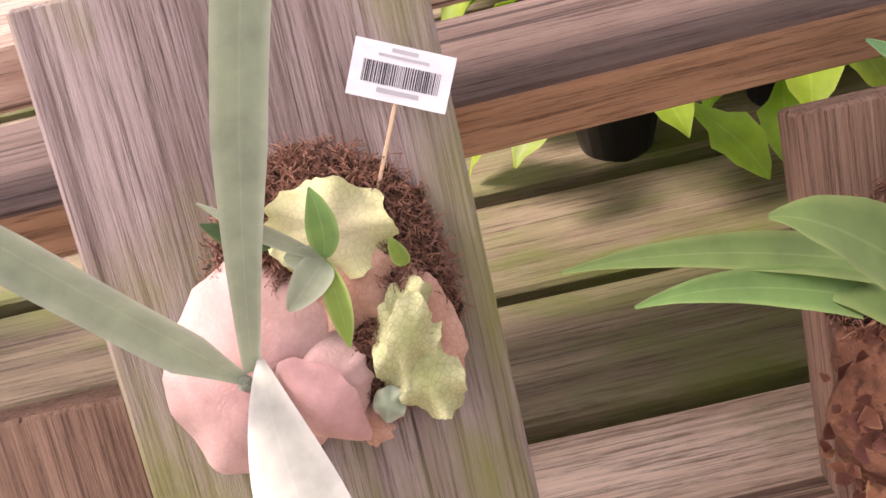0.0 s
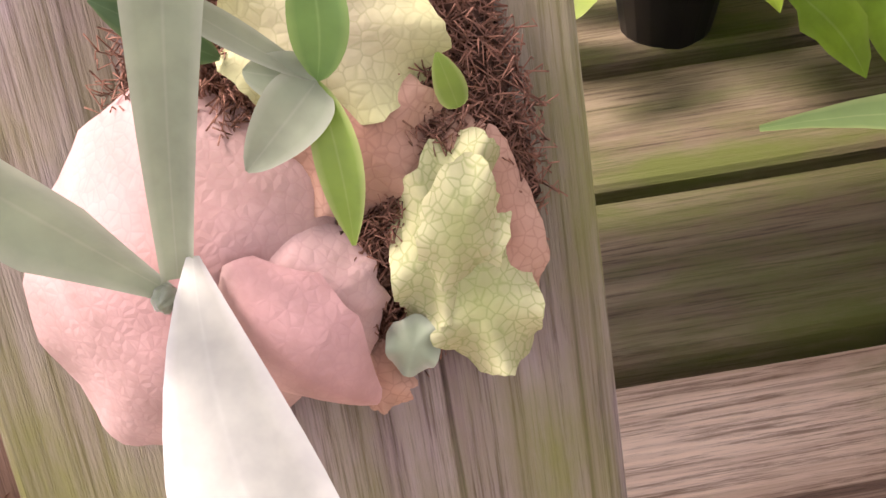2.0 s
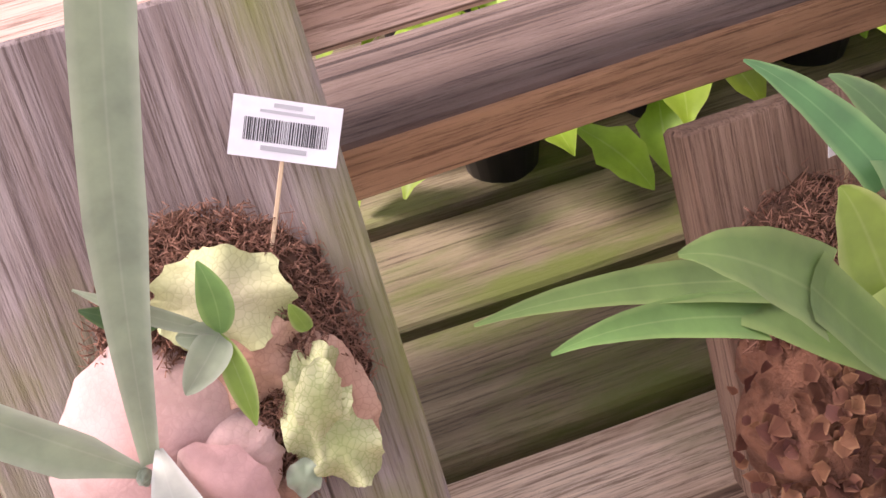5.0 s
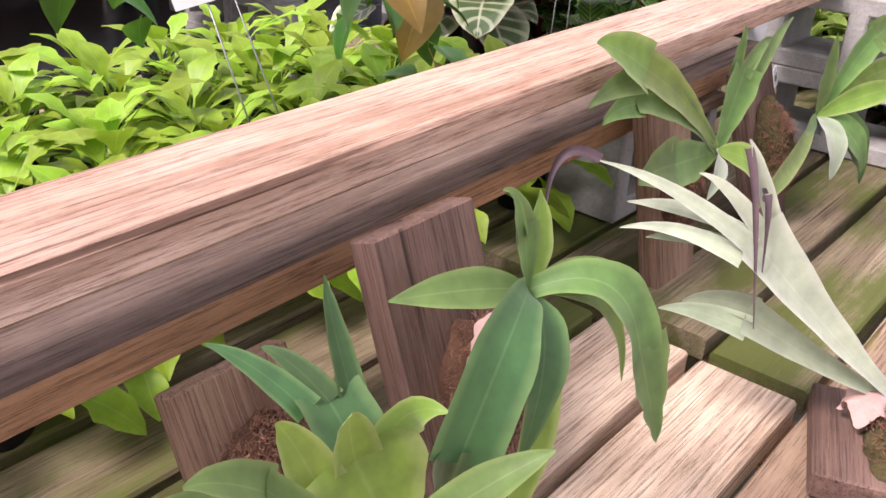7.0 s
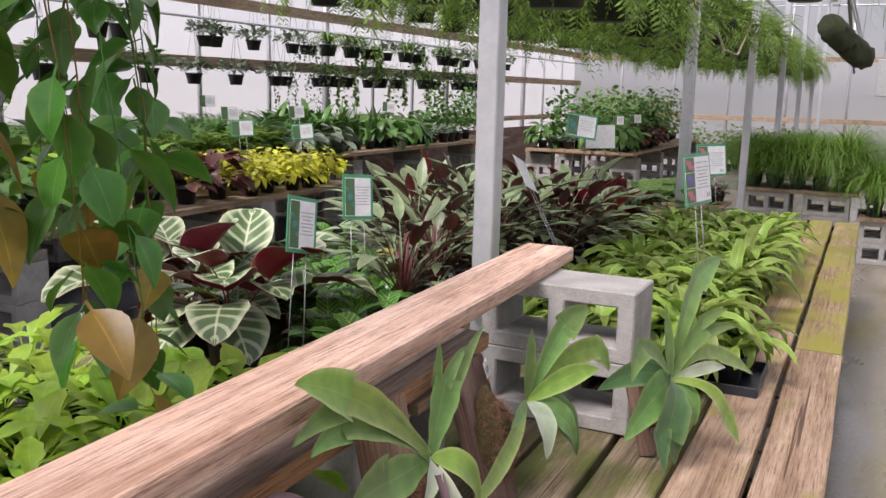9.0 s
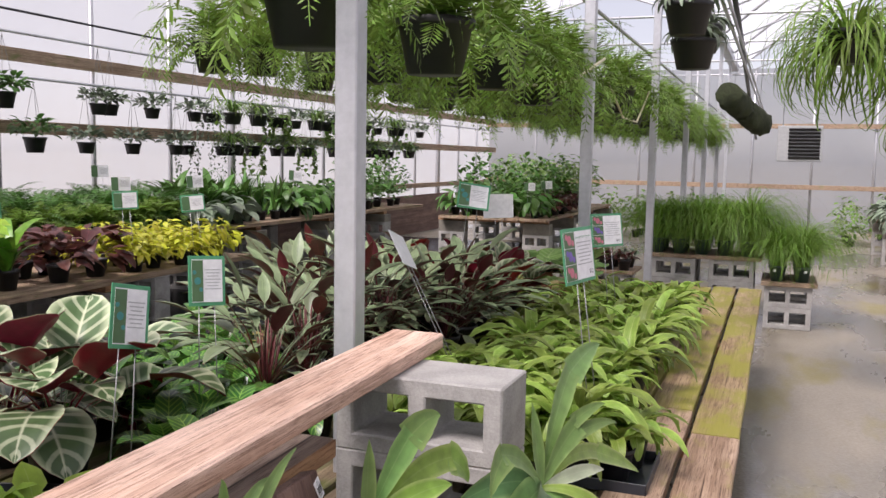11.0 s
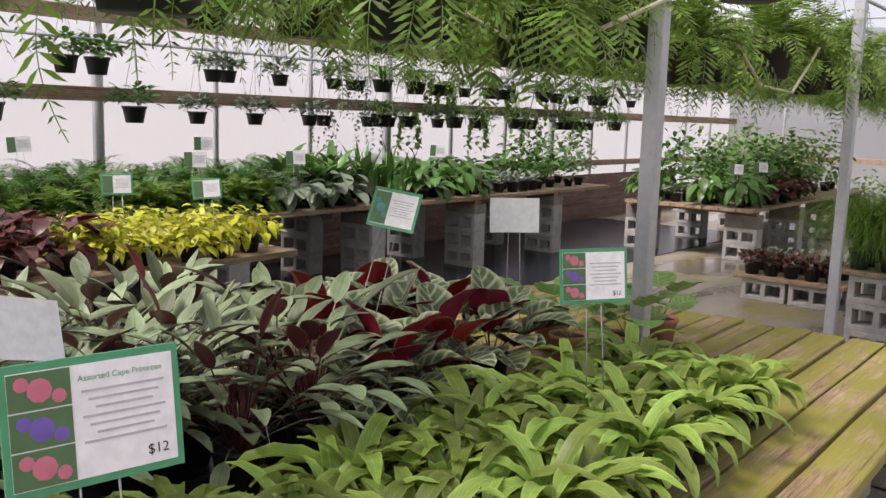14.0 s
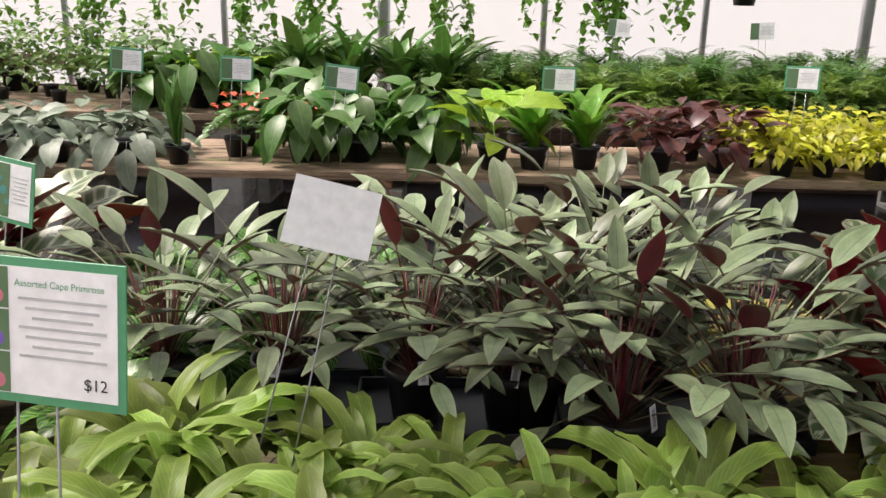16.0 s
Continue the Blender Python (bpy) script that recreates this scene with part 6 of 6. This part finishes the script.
# ---- grass pots on blocks at the end of the bench ----
GR = blade_spray("foliage", 41, 330, 0.80, 0.006, L_GRASS, 135, 86, 45, lance, 0.07)
GRS = far_plant("grass_pot", "fine arching green grass in a dark green pot", GR, (0.085, 0.16), M_POTG, tag=True)
for x0 in (-0.80, -0.29):
    for r2 in range(3):
        for yy in (8.76, 9.2):
            block(x0, yy, 0.19 * r2, 0, "hollow concrete block in the grass stand")
solid("stand_board", (1.04, 0.66, 0.035), (-0.55, 8.98, 0.588), W_BENCH, "worn plank top of the grass stand", "board")
for r2 in range(2):
    for yy in (8.665, 9.1):
        block(0.195, yy, 0.19 * r2, 0, "hollow concrete block in the low grass stand")
solid("stand_board", (0.46, 0.70, 0.035), (0.20, 8.88, 0.398), W_BENCH, "worn plank top of the low grass stand", "board")
q = random.Random(17)
for i in range(5):
    for j in range(3):
        copy_thing(GRS, pose(-0.96 + 0.2 * i, 8.76 + 0.21 * j, 0.606, 0, 0, q.uniform(0, 360)) @ Matrix.Scale(0.86, 4))
for i in range(2):
    for j in range(3):
        copy_thing(GRS, pose(0.10 + 0.2 * i, 8.65 + 0.22 * j, 0.416, 0, 0, q.uniform(0, 360)) @ Matrix.Scale(0.86, 4))

# low stand with red plants beyond the bench
for x0 in (-2.06, -1.64):
    block(x0, 10.27, 0, 0, "hollow concrete block in a low stand")
    block(x0, 10.66, 0, 0, "hollow concrete block in a low stand")
solid("stand_board", (0.95, 0.62, 0.035), (-1.85, 10.46, 0.208), W_BENCH, "worn plank top of a low stand", "board")
for i in range(5):
    for j in range(2):
        copy_thing(REDSM if j == 0 else SUCC, pose(-2.2 + 0.175 * i, 10.27 + 0.3 * j, 0.226, 0, 0, 60 * i))

# right side of the aisle
M5 = far_bench((1.55, 16.5), (1.55, 11.5), 0.9, 0.6, "plank bench on concrete blocks across the aisle")
fill(M5, 0.6, [(DARK, 0.3, 4.8, 0.3, (-0.2, -0.55), 1)], 9, 0.9)
fill(pose(1.3, 17.5, 0), 0.0, [(TALLV, 0.0, 1.4, 0.5, (0.0, 0.6, 1.2, 1.8), 1)], 10, 1)
fill(pose(-3.0, 17.4, 0), 0.0, [(TALLV, 0.0, 1.4, 0.5, (0.0, 0.6, 1.2), 1), (TALL, 0.2, 1.4, 0.5, (1.6, 2.0), 1)], 12, 1)

# prototypes of the far kinds take a place of their own at the back of the wall bench
for k, o in enumerate((YEL, BIRD, REDP, DARK, PHIL, LIMEP, FERNP, FERNQ, TALL, TALLV, PEACE, SANS, SUCC, ORANGE, REDSM)):
    o.matrix_world = pose(-5.75, -2.6 + 0.2 * k, 0.75)
GRS.matrix_world = pose(-0.16, 9.2, 0.606)


# ---- unit heater at the far end ----
def heater():
    th = thing("unit_heater", "grey louvred unit heater hanging from the roof", "heater", pose(0.385, 18.0, 1.49))
    part("casing", box((0.78, 0.6, 0.66), 0.01), M_HEATER, th, at=pose(0, 0.32, 0.33))
    for k in range(9):
        part("louvre", box((0.54, 0.02, 0.045), 0.002), M_POT, th, at=pose(0.08, 0.0, 0.07 + 0.065 * k, 35, 0, 0))
    for x in (-0.3, 0.3):
        part("hanger_rod", tube("hanger_rod", [(x, 0.3, 0.66), (x, 0.3, 2.93)], 0.01, M_STEEL, 6), None, th)


heater()


def flue():
    pts = [(-0.43, 9.35, 2.10), (-0.33, 9.9, 2.0), (-0.14, 10.6, 1.86)]
    th = thing("moss_tube", "thick dark moss-covered tube hanging under the roof", "hanging planter", pose(0, 0, 0))
    v, f = tube_data([Vector(a).lerp(Vector(b), s / 6) for a, b in zip(pts, pts[1:]) for s in range(7)], 0.125, 16)
    r = random.Random(4)
    v = [p + Vector((r.uniform(-1, 1), r.uniform(-1, 1), r.uniform(-1, 1))) * 0.012 for p in v]
    part("body", mesh_from("body", v, f, [speckled("dark_moss", (0.015, 0.02, 0.01), (0.06, 0.075, 0.03), 60, 1.0, strength=1, dist=0.02)]), None, th)
    for x, y, z in ((-0.39, 9.6, 2.15), (-0.17, 10.5, 1.97)):
        part("hanger_wire", tube("hanger_wire", [(x, y, z), (x + 0.05, y, 3.45)], 0.003, M_WIRE, 4), None, th)


flue()
solid("ground_tarp", (1.3, 7.5, 0.006), (-3.0, 3.6, 0.012), M_TARP, "black ground cloth under and beside the benches", "tarp", "structure", 0, (0, 0, 0))
tagged(new("hose", tube("hose", [(-1.3, 4.4, 1.95), (-1.1, 4.6, 1.80), (-0.95, 4.9, 1.84), (-0.86, 5.3, 2.0)], 0.008, M_HOSE, 6)), "pale plastic hose looped among hanging ferns", "hose")
tagged(new("hose", tube("hose", [(-1.0, 6.2, 1.95), (-0.95, 6.5, 1.74), (-0.9, 6.8, 1.72), (-0.85, 7.0, 1.95)], 0.008, M_HOSE, 6)), "pale plastic hose looped among hanging ferns", "hose")


# added dark board and black sheet that darken the space under the far benches
solid("baseboard", (0.03, 22.0, 0.72), (-6.42, 7.0, 0.362), W_DARKB, "added dark board closing off the foot of the film wall", "board", "structure")
solid("ground_cloth", (2.6, 18.0, 0.006), (-5.2, 6.0, 0.005), M_TARP, "added black sheet darkening the floor under the far benches", "cloth", "structure")
